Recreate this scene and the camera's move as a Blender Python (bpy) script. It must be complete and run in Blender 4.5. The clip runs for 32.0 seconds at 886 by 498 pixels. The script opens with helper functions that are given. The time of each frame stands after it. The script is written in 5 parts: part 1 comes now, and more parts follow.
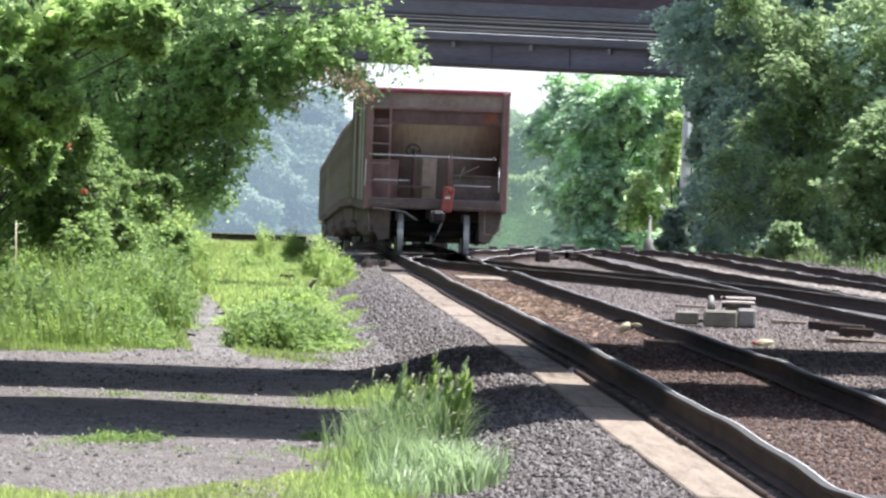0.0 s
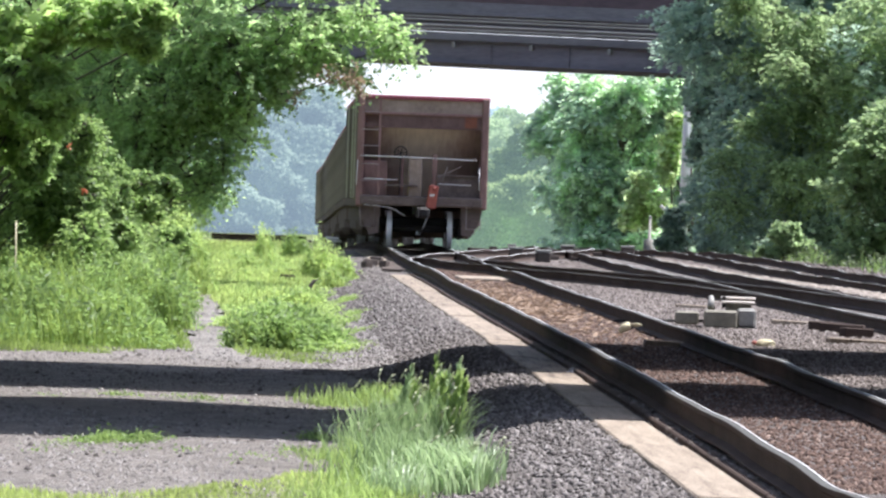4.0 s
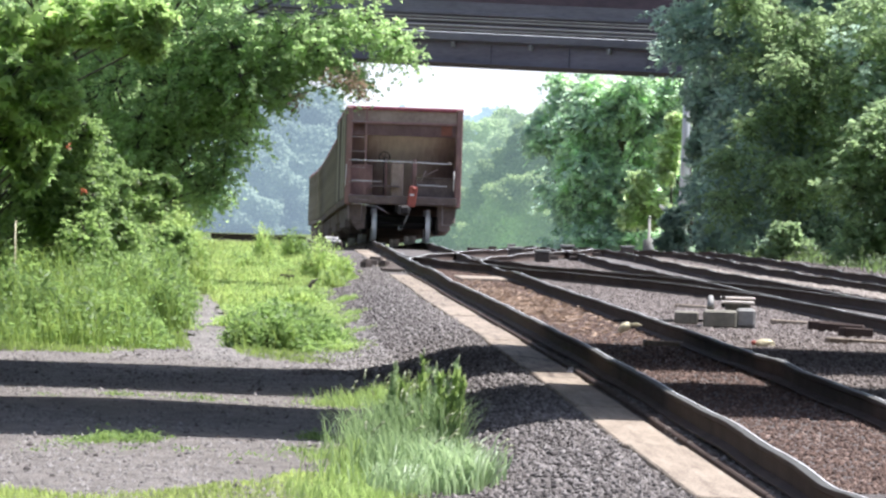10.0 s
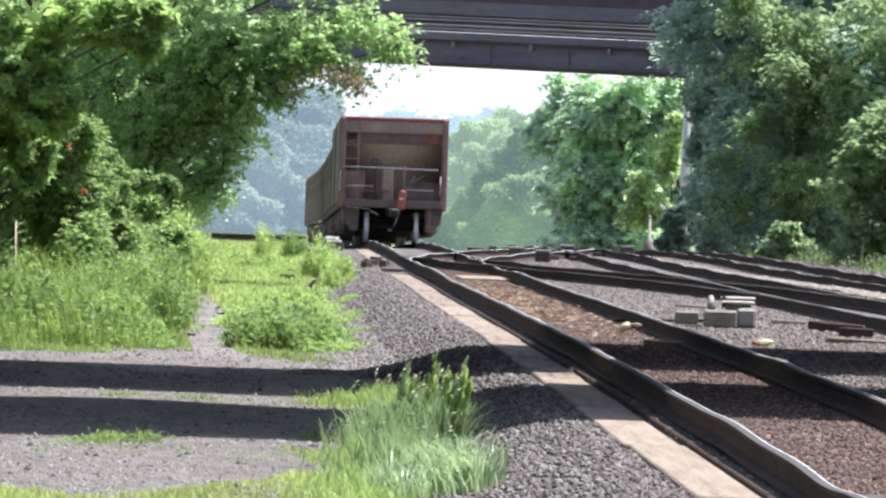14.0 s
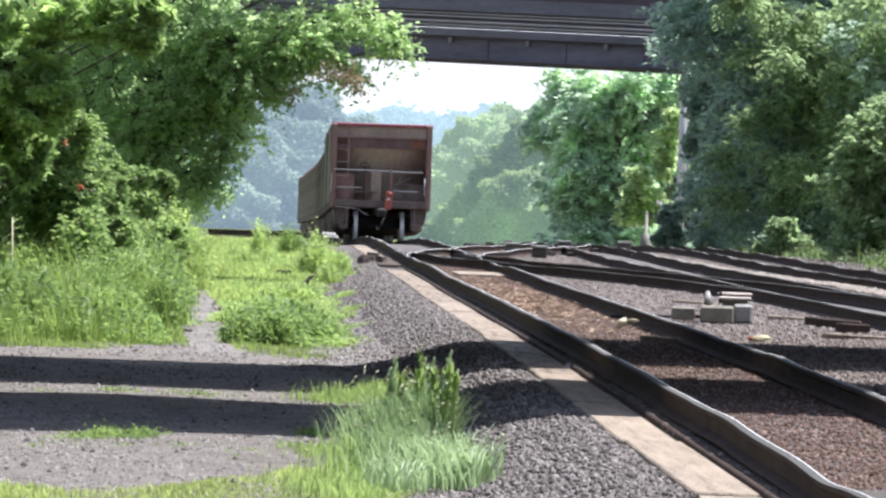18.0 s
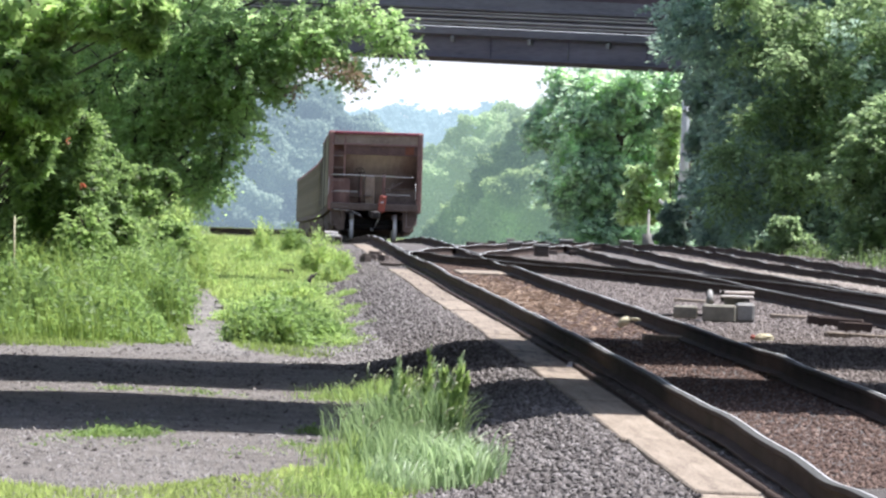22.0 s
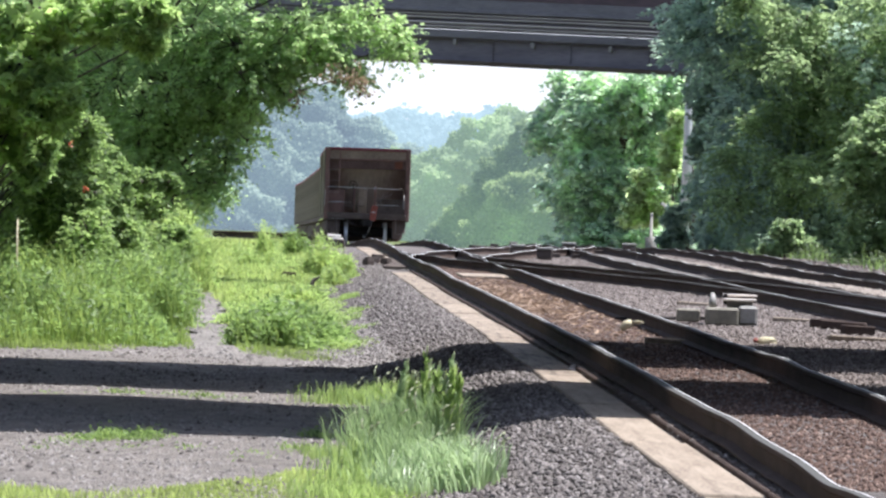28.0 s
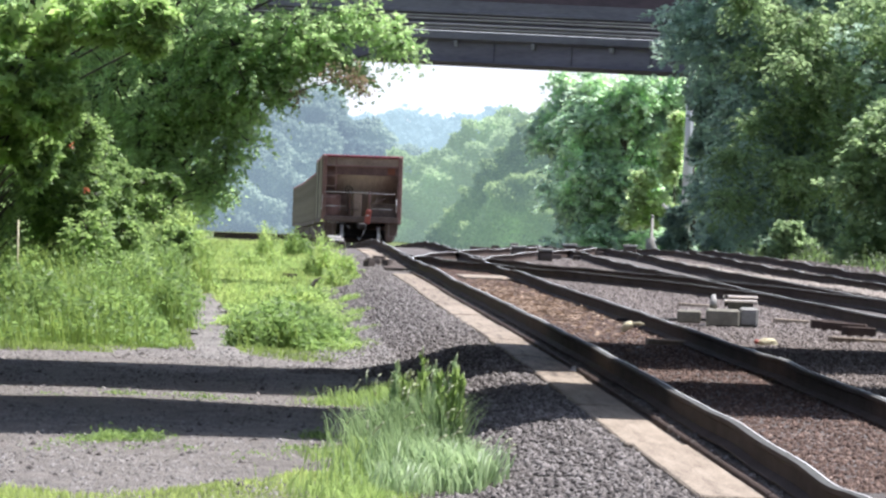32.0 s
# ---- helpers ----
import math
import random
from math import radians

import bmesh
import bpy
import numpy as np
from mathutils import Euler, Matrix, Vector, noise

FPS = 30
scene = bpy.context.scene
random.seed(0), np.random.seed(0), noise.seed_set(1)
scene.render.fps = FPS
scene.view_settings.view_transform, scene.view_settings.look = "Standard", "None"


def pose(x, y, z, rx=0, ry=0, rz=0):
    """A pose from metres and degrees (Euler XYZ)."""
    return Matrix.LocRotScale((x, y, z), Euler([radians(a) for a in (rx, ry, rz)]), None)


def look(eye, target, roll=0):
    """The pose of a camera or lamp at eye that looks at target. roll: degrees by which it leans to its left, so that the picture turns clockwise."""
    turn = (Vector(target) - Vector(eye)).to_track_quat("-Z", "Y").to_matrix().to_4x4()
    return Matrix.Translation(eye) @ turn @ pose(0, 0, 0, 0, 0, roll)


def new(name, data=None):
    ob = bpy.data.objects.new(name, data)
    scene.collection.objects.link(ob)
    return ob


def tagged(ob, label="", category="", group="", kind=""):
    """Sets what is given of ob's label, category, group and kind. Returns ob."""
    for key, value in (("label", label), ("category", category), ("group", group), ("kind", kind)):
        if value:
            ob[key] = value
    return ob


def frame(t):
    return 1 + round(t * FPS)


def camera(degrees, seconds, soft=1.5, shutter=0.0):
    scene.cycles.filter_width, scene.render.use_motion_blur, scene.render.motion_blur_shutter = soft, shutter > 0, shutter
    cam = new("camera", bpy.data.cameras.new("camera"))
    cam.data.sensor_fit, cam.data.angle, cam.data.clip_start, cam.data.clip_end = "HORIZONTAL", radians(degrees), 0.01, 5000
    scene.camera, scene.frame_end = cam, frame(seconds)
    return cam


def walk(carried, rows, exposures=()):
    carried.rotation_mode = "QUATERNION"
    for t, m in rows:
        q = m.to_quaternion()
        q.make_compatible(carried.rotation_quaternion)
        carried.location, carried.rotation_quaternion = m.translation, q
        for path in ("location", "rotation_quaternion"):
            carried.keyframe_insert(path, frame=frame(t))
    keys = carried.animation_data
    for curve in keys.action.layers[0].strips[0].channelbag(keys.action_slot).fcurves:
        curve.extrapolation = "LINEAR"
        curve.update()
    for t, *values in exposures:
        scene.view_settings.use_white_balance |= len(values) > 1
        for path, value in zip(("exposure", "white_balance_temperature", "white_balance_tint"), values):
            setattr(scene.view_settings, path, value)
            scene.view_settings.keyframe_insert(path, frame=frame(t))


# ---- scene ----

# ---------------------------------------------------------------- camera
EYE = (0.0, 0.0, 1.30)
cam = camera(11.195, 32.0, soft=2.5)
AIM = look(EYE, (0.0, 100.0, 1.30 - 0.875), roll=1.9)


def swayed(dx, dy):
    """The aim, turned by a slight sway of the tripod head (thousandths of the focal length)."""
    return AIM @ pose(0, 0, 0, math.degrees(dy / 8000), math.degrees(dx / 8000), 0)


SWAY = [(0, 0.5, 0.2), (6, 0.6, 0.2), (10, -0.4, 0), (14, 0.3, 0), (14.5, 0.2, -0.2), (16.5, -2.8, -1.5), (17, -5.1, 0.2), (17.5, -7.0, -6.2),
        (18, -5.6, -7.4), (18.5, -4.6, -4.6), (19, 1.0, -2.0), (19.5, 0.8, 3.5), (20, -0.2, -4.4), (20.5, 1.2, -5), (21, -0.2, -4.2), (21.5, -0.6, -8.2),
        (22, -1.8, -9.8), (22.5, -0.3, -7.6), (23, 0.3, -4.2), (23.5, 1.8, -2.9), (24, 3.5, -3.2), (24.5, 4.4, -1), (25, 3.9, 0.2), (25.5, 3.7, -1.4),
        (27.5, 4.2, -1), (28, 3.1, -4.2), (28.5, 3.6, -3), (29, 4.2, -4.2), (29.5, 3.5, -2.8), (30, 3.0, -2.7), (30.5, 3.8, -2), (31, 3.8, -2.6), (32, 4.6, -1.8)]
walk(cam, [(t, swayed(dx, dy)) for t, dx, dy in SWAY], exposures=[(0, 1.16, 6000, 14), (14.5, 1.12, 6000, 14), (22, 1.03, 6000, 14), (32, 1.02, 6000, 14)])

# ---------------------------------------------------------------- light
SUN_ELEV, SUN_AZ = radians(64), radians(64)      # azimuth from +y towards +x
world = bpy.data.worlds.new("sky")
scene.world = world
world.use_nodes = True
wn = world.node_tree
sky = wn.nodes.new("ShaderNodeTexSky")
sky.sky_type, sky.sun_disc = "NISHITA", False
sky.sun_elevation, sky.sun_rotation = SUN_ELEV, SUN_AZ
sky.air_density, sky.dust_density, sky.ozone_density = 1.0, 2.0, 1.0
wn.nodes["Background"].inputs["Strength"].default_value = 0.096
haze = wn.nodes.new("ShaderNodeMix")             # summer haze: the whole dome is milky
haze.data_type, haze.blend_type = "RGBA", "MIX"
haze.inputs[7].default_value = (7.4, 7.6, 8.0, 1)
dome, up_z, low, cube = wn.nodes.new("ShaderNodeTexCoord"), wn.nodes.new("ShaderNodeSeparateXYZ"), wn.nodes.new("ShaderNodeMath"), wn.nodes.new("ShaderNodeMath")
wn.links.new(dome.outputs["Generated"], up_z.inputs[0])
low.operation, low.use_clamp, low.inputs[0].default_value = "SUBTRACT", True, 1.0
wn.links.new(up_z.outputs["Z"], low.inputs[1])
cube.operation, cube.inputs[1].default_value = "POWER", 9.0
wn.links.new(low.outputs[0], cube.inputs[0])
thick = wn.nodes.new("ShaderNodeMath")           # thicker towards the horizon, all round
thick.operation, thick.inputs[1].default_value, thick.inputs[2].default_value = "MULTIPLY_ADD", 0.75, 0.15
wn.links.new(cube.outputs[0], thick.inputs[0])
wn.links.new(thick.outputs[0], haze.inputs[0])
wn.links.new(sky.outputs[0], haze.inputs[6])
wn.links.new(haze.outputs[2], wn.nodes["Background"].inputs["Color"])
sun = new("sun", bpy.data.lights.new("sun", "SUN"))
sun.data.energy, sun.data.angle, sun.data.color = 4.65, radians(1.2), (1.0, 0.95, 0.885)
SUN_DIR = Vector((math.sin(SUN_AZ) * math.cos(SUN_ELEV), math.cos(SUN_AZ) * math.cos(SUN_ELEV), math.sin(SUN_ELEV)))
sun.matrix_world = look(SUN_DIR * 100, (0, 0, 0))

# ---------------------------------------------------------------- materials


def material(name, rough=0.8, metal=0.0, spec=0.3):
    m = bpy.data.materials.new(name)
    m.use_nodes = True
    b = m.node_tree.nodes["Principled BSDF"]
    b.inputs["Roughness"].default_value, b.inputs["Metallic"].default_value = rough, metal
    b.inputs["Specular IOR Level"].default_value = spec
    return m, m.node_tree, b


def ramp_node(nt, stops):
    r = nt.nodes.new("ShaderNodeValToRGB")
    while len(r.color_ramp.elements) < len(stops):
        r.color_ramp.elements.new(0.5)
    for e, (p, c) in zip(r.color_ramp.elements, stops):
        e.position, e.color = p, (*c, 1)
    return r


def coords(nt, scale=(1, 1, 1)):
    tc, mp = nt.nodes.new("ShaderNodeTexCoord"), nt.nodes.new("ShaderNodeMapping")
    mp.inputs["Scale"].default_value = scale
    nt.links.new(tc.outputs["Object"], mp.inputs["Vector"])
    return mp.outputs[0]


def noise_node(nt, vec, scale, detail=6, rough=0.6):
    n = nt.nodes.new("ShaderNodeTexNoise")
    n.inputs["Scale"].default_value, n.inputs["Detail"].default_value, n.inputs["Roughness"].default_value = scale, detail, rough
    nt.links.new(vec, n.inputs["Vector"])
    return n.outputs["Fac"]


def bump_node(nt, b, height, strength=0.5, dist=0.02):
    n = nt.nodes.new("ShaderNodeBump")
    n.inputs["Strength"].default_value, n.inputs["Distance"].default_value = strength, dist
    nt.links.new(height, n.inputs["Height"])
    nt.links.new(n.outputs[0], b.inputs["Normal"])


def mottled(name, stops, scale=(1, 1, 1), coarse=0.6, fine=12, rough=0.85, metal=0.0, bump=0.4, dist=0.02, spec=0.3, island=0.0, per_object=0.0):
    """A surface whose colour runs over stops by two sizes of noise."""
    m, nt, b = material(name, rough, metal, spec)
    vec = coords(nt, scale)
    n1, n2 = noise_node(nt, vec, coarse, 5), noise_node(nt, vec, fine, 8, 0.7)
    add = nt.nodes.new("ShaderNodeMath")
    add.operation = "MULTIPLY_ADD"
    add.inputs[1].default_value = 0.5
    nt.links.new(n1, add.inputs[0])
    half = nt.nodes.new("ShaderNodeMath")
    half.operation = "MULTIPLY"
    half.inputs[1].default_value = 0.5
    nt.links.new(n2, half.inputs[0])
    nt.links.new(half.outputs[0], add.inputs[2])
    val = add.outputs[0]
    for amount, node, out in ((island, "ShaderNodeNewGeometry", "Random Per Island"), (per_object, "ShaderNodeObjectInfo", "Random")):
        if amount:
            g, s = nt.nodes.new(node), nt.nodes.new("ShaderNodeMath")
            s.operation = "MULTIPLY_ADD"
            s.inputs[1].default_value = amount
            nt.links.new(g.outputs[out], s.inputs[0])
            o = nt.nodes.new("ShaderNodeMath")
            o.operation = "SUBTRACT"
            o.inputs[1].default_value = amount / 2
            nt.links.new(val, o.inputs[0])
            nt.links.new(o.outputs[0], s.inputs[2])
            val = s.outputs[0]
    r = ramp_node(nt, stops)
    nt.links.new(val, r.inputs[0])
    nt.links.new(r.outputs[0], b.inputs["Base Color"])
    if bump:
        bump_node(nt, b, n2, bump, dist)
    return m


def leaf_material(name, dark, light, trans=0.35, rough=0.5, spec=0.35, own=0.6, patch=1.2, size=0.7):
    """Leaves: colour varies leaf by leaf, and light comes through them."""
    m, nt, b = material(name, rough, 0, spec)
    g = nt.nodes.new("ShaderNodeNewGeometry")
    r = ramp_node(nt, [(0.0, dark), (0.75, light), (1.0, tuple(min(1, c * 1.35) for c in light))])
    vec = coords(nt)
    n = noise_node(nt, vec, size, 3)
    add = nt.nodes.new("ShaderNodeMath")
    add.operation = "MULTIPLY_ADD"
    add.inputs[1].default_value = own
    nt.links.new(g.outputs["Random Per Island"], add.inputs[0])
    sub = nt.nodes.new("ShaderNodeMath")
    sub.operation = "MULTIPLY_ADD"
    sub.inputs[1].default_value, sub.inputs[2].default_value = patch, 0.5 - 0.5 * own - 0.5 * patch
    nt.links.new(n, sub.inputs[0])
    nt.links.new(sub.outputs[0], add.inputs[2])
    nt.links.new(add.outputs[0], r.inputs[0])
    nt.links.new(r.outputs[0], b.inputs["Base Color"])
    t = nt.nodes.new("ShaderNodeBsdfTranslucent")
    hsv = nt.nodes.new("ShaderNodeHueSaturation")
    hsv.inputs["Hue"].default_value, hsv.inputs["Saturation"].default_value, hsv.inputs["Value"].default_value = 0.495, 1.0, 1.8
    nt.links.new(r.outputs[0], hsv.inputs["Color"])
    nt.links.new(hsv.outputs[0], t.inputs["Color"])
    mx = nt.nodes.new("ShaderNodeMixShader")
    mx.inputs[0].default_value = trans
    nt.links.new(b.outputs[0], mx.inputs[1])
    nt.links.new(t.outputs[0], mx.inputs[2])
    nt.links.new(mx.outputs[0], nt.nodes["Material Output"].inputs["Surface"])
    return m


M_SOIL = mottled("soil", [(0.3, (0.05, 0.055, 0.02)), (0.5, (0.09, 0.12, 0.03)), (0.7, (0.16, 0.17, 0.07))], coarse=0.5, fine=9)
M_GRAVEL = mottled("limestone_gravel", [(0.32, (0.09, 0.081, 0.072)), (0.48, (0.18, 0.164, 0.146)), (0.68, (0.288, 0.266, 0.239))], coarse=0.8, fine=14, bump=0.9, dist=0.04)
M_BALLAST = mottled("ballast_bed", [(0.3, (0.05, 0.043, 0.039)), (0.5, (0.11, 0.097, 0.088)), (0.7, (0.20, 0.178, 0.163))], coarse=1.0, fine=16, bump=0.9, dist=0.04)
M_STONE = mottled("ballast_stone", [(0.15, (0.0696, 0.0597, 0.0549)), (0.5, (0.126, 0.112, 0.102)), (0.80, (0.205, 0.185, 0.172)), (1.0, (0.327, 0.303, 0.283))], coarse=3, fine=30, bump=0.3, island=0.75)
M_BROWNSTONE = mottled("dusty_brown_stone", [(0.15, (0.065, 0.052, 0.046)), (0.5, (0.15, 0.125, 0.11)), (0.82, (0.26, 0.228, 0.205)), (1.0, (0.42, 0.38, 0.345))], coarse=3, fine=30, bump=0.3, island=0.6)
M_ROADSTONE = mottled("pale_stone", [(0.15, (0.0889, 0.0813, 0.0739)), (0.5, (0.192, 0.178, 0.164)), (0.85, (0.311, 0.292, 0.274))], coarse=3, fine=30, bump=0.3, island=0.6)
M_PALESTONE = mottled("dusty_pale_stone", [(0.15, (0.07, 0.065, 0.06)), (0.5, (0.17, 0.16, 0.15)), (0.85, (0.30, 0.285, 0.27))], coarse=3, fine=30, bump=0.3, island=0.5)
M_SANDSTONE = mottled("pale_sandy_stone", [(0.15, (0.17, 0.14, 0.115)), (0.5, (0.26, 0.225, 0.19)), (0.85, (0.37, 0.33, 0.285))], coarse=3, fine=30, bump=0.3, island=0.5)
M_REDSTONE = mottled("rust_stained_stone", [(0.12, (0.053, 0.032, 0.025)), (0.5, (0.086, 0.053, 0.039)), (0.82, (0.137, 0.087, 0.066)), (1.0, (0.315, 0.235, 0.189))], coarse=3, fine=30, bump=0.3, island=0.85)
M_ROAD = mottled("dirt_road", [(0.3, (0.0882, 0.079, 0.0689)), (0.5, (0.202, 0.181, 0.16)), (0.7, (0.311, 0.284, 0.252))], coarse=2.2, fine=17, bump=1.0, dist=0.06)
M_RAIL = mottled("rusty_rail_side", [(0.3, (0.036, 0.026, 0.022)), (0.6, (0.085, 0.062, 0.052))], coarse=2, fine=40, rough=0.85, metal=0.0, spec=0.12)
# The glint along the rail head's edge is put into this pale colour.
M_RAILGLINT = mottled("rail_edge_glint", [(0.3, (0.62, 0.62, 0.61)), (0.7, (0.86, 0.86, 0.85))], scale=(40, 1, 1), coarse=1, fine=6, rough=0.35, metal=0.15, bump=0.05, spec=0.6)
M_RAILDULL = mottled("dull_rail_head", [(0.3, (0.05, 0.05, 0.047)), (0.7, (0.12, 0.12, 0.112))], scale=(40, 1, 1), coarse=1, fine=6, rough=0.8, metal=0.1, bump=0.1, spec=0.12)
M_TIE = mottled("weathered_sleeper", [(0.3, (0.05, 0.038, 0.032)), (0.6, (0.13, 0.105, 0.09))], scale=(1, 8, 8), coarse=2, fine=12, per_object=0.3)
M_PLANK = mottled("sandy_plank", [(0.36, (0.054, 0.0405, 0.0315)), (0.43, (0.198, 0.16, 0.122)), (0.55, (0.297, 0.245, 0.187)), (0.72, (0.396, 0.335, 0.263))], scale=(6, 0.7, 1), coarse=1.4, fine=14, bump=0.5, per_object=0.10)
M_CONC = mottled("aged_concrete", [(0.3, (0.16, 0.155, 0.15)), (0.6, (0.30, 0.29, 0.28))], coarse=0.7, fine=8, bump=0.3)
# Grimy steel, with the haze before it put into the purplish tint.
M_STEEL = mottled("grimy_hazed_steel", [(0.3, (0.085, 0.078, 0.095)), (0.6, (0.19, 0.175, 0.205))], scale=(0.3, 1, 2), coarse=1, fine=10, rough=0.6)
M_BRIDGECONC = mottled("sooty_bridge_concrete", [(0.3, (0.08, 0.076, 0.086)), (0.6, (0.20, 0.19, 0.205))], scale=(0.3, 1, 2), coarse=1, fine=9, rough=0.8)
M_OXIDE = mottled("faded_oxide_paint", [(0.3, (0.06, 0.045, 0.055)), (0.6, (0.14, 0.095, 0.105))], scale=(0.3, 1, 1), coarse=0.8, fine=8, rough=0.7)
M_TOPRED = mottled("dull_red_rim", [(0.3, (0.22, 0.055, 0.075)), (0.6, (0.36, 0.10, 0.125))], coarse=1.5, fine=10, rough=0.6)
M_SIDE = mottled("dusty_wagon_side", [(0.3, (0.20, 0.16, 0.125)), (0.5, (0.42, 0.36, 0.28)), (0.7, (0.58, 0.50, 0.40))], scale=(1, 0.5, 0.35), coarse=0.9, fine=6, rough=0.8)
M_SIDETAIL = mottled("dark_wagon_side", [(0.3, (0.09, 0.07, 0.058)), (0.5, (0.20, 0.163, 0.132)), (0.7, (0.34, 0.285, 0.23))], scale=(1, 2.2, 0.25), coarse=0.9, fine=6, rough=0.8)


def dusty_slope():
    """Brown paint with a pale spill of dust down the middle of the sheet."""
    m, nt, b = material("dusty_slope_sheet", 0.85)
    vec = coords(nt)
    n1, n2 = noise_node(nt, vec, 1.1, 5), noise_node(nt, coords(nt, (6, 1, 0.7)), 2.5, 6)
    sep, mid, spill = nt.nodes.new("ShaderNodeSeparateXYZ"), nt.nodes.new("ShaderNodeMath"), nt.nodes.new("ShaderNodeMapRange")
    nt.links.new(vec, sep.inputs[0])
    mid.operation = "ABSOLUTE"
    nt.links.new(sep.outputs["X"], mid.inputs[0])
    spill.inputs["From Min"].default_value, spill.inputs["From Max"].default_value = 0.25, 1.35
    spill.inputs["To Min"].default_value, spill.inputs["To Max"].default_value = 0.42, 0.0
    nt.links.new(mid.outputs[0], spill.inputs["Value"])
    a, c = nt.nodes.new("ShaderNodeMath"), nt.nodes.new("ShaderNodeMath")
    a.operation, a.inputs[1].default_value = "MULTIPLY_ADD", 0.55
    nt.links.new(n1, a.inputs[0])
    nt.links.new(spill.outputs[0], a.inputs[2])
    c.operation, c.inputs[1].default_value = "MULTIPLY_ADD", 0.35
    nt.links.new(n2, c.inputs[0])
    nt.links.new(a.outputs[0], c.inputs[2])
    r = ramp_node(nt, [(0.3, (0.19, 0.122, 0.107)), (0.55, (0.32, 0.215, 0.18)), (0.9, (0.66, 0.53, 0.43))])
    nt.links.new(c.outputs[0], r.inputs[0])
    nt.links.new(r.outputs[0], b.inputs["Base Color"])
    return m


M_SLOPE = dusty_slope()
# Shade under the rim's overhang is put into this dark rust colour.
M_SHADEBAND = mottled("shaded_dark_rust", [(0.3, (0.075, 0.043, 0.04)), (0.6, (0.19, 0.115, 0.10))], scale=(1, 1, 0.6), coarse=1.1, fine=8, rough=0.8)
M_POST = mottled("dusty_tan_post", [(0.3, (0.20, 0.14, 0.11)), (0.6, (0.44, 0.33, 0.26))], coarse=1.5, fine=9, rough=0.8)
M_SIDEPOST = mottled("streaked_side_post", [(0.2, (0.09, 0.07, 0.058)), (0.45, (0.24, 0.20, 0.155)), (0.75, (0.50, 0.45, 0.36))], scale=(1, 1, 0.25), coarse=1.5, fine=9, rough=0.8, per_object=0.8)
M_WORN = mottled("worn_iron", [(0.3, (0.18, 0.13, 0.12)), (0.6, (0.38, 0.31, 0.29))], coarse=3, fine=20, rough=0.55)
M_ORANGE = mottled("faded_orange", [(0.3, (0.13, 0.05, 0.035)), (0.6, (0.24, 0.085, 0.05))], coarse=3, fine=12, rough=0.7)
M_HOSE = mottled("grey_rubber", [(0.3, (0.10, 0.10, 0.10)), (0.6, (0.30, 0.29, 0.28))], coarse=5, fine=20, rough=0.7)
M_PALE = mottled("weathered_grey_paint", [(0.3, (0.16, 0.155, 0.14)), (0.6, (0.36, 0.35, 0.32))], coarse=3, fine=18, rough=0.6)
M_MACHINE = mottled("grimy_machine_paint", [(0.3, (0.13, 0.118, 0.09)), (0.6, (0.29, 0.27, 0.21))], coarse=3, fine=18, rough=0.6)
M_PINKISH = mottled("faded_cream_paint", [(0.3, (0.42, 0.37, 0.33)), (0.6, (0.66, 0.60, 0.53))], coarse=3, fine=18, rough=0.6)
M_YELLOW = mottled("yellowed_cloth", [(0.3, (0.45, 0.38, 0.20)), (0.6, (0.75, 0.70, 0.50))], coarse=6, fine=30, rough=0.9)
M_LITTER = mottled("white_plastic", [(0.3, (0.65, 0.60, 0.58)), (0.6, (0.85, 0.82, 0.80))], coarse=6, fine=30, rough=0.5)
# Haze before the distant pole is put into this very pale grey.
M_POLE = mottled("hazed_weathered_pole", [(0.3, (0.66, 0.66, 0.67)), (0.6, (0.82, 0.82, 0.83))], scale=(4, 4, 0.5), coarse=1, fine=8, rough=0.8)
M_BARK = mottled("bark", [(0.3, (0.035, 0.028, 0.022)), (0.6, (0.10, 0.085, 0.07))], scale=(4, 4, 1), coarse=2, fine=14, bump=0.8)
M_CARRED = mottled("rusty_oxide_paint", [(0.25, (0.13, 0.0754, 0.0676)), (0.5, (0.286, 0.166, 0.143)), (0.75, (0.468, 0.286, 0.24))], scale=(1, 1, 0.5), coarse=0.9, fine=7, rough=0.7, bump=0.15)
M_CARTAN = mottled("dusty_tan_paint", [(0.25, (0.10, 0.08, 0.06)), (0.5, (0.22, 0.18, 0.14)), (0.75, (0.34, 0.29, 0.23))], scale=(1, 1, 0.5), coarse=0.9, fine=7, rough=0.7, bump=0.15)
M_BLACK = mottled("greasy_black_iron", [(0.3, (0.012, 0.011, 0.011)), (0.6, (0.035, 0.03, 0.028))], coarse=2, fine=20, rough=0.6, metal=0.2)
# Sky reflected by the polished treads is put into this near-white colour.
M_BRIGHT = mottled("polished_tread_glint", [(0.3, (0.78, 0.78, 0.8)), (0.7, (0.92, 0.92, 0.93))], coarse=2, fine=20, rough=0.35, metal=0.2, bump=0.02, spec=0.6)
M_WHITEBAR = mottled("worn_white_paint", [(0.3, (0.62, 0.57, 0.54)), (0.6, (0.85, 0.82, 0.79))], coarse=3, fine=20, rough=0.6)
M_GRIME = mottled("grimy_brown_iron", [(0.3, (0.085, 0.064, 0.056)), (0.6, (0.20, 0.152, 0.132))], coarse=2, fine=14, rough=0.9, spec=0.1)
M_REDLAMP = mottled("red_plastic", [(0.3, (0.28, 0.07, 0.05)), (0.6, (0.44, 0.12, 0.085))], coarse=2, fine=10, rough=0.45)
M_LEAF_A = leaf_material("broad_leaf", (0.12, 0.195, 0.07), (0.32, 0.44, 0.15), trans=0.58)
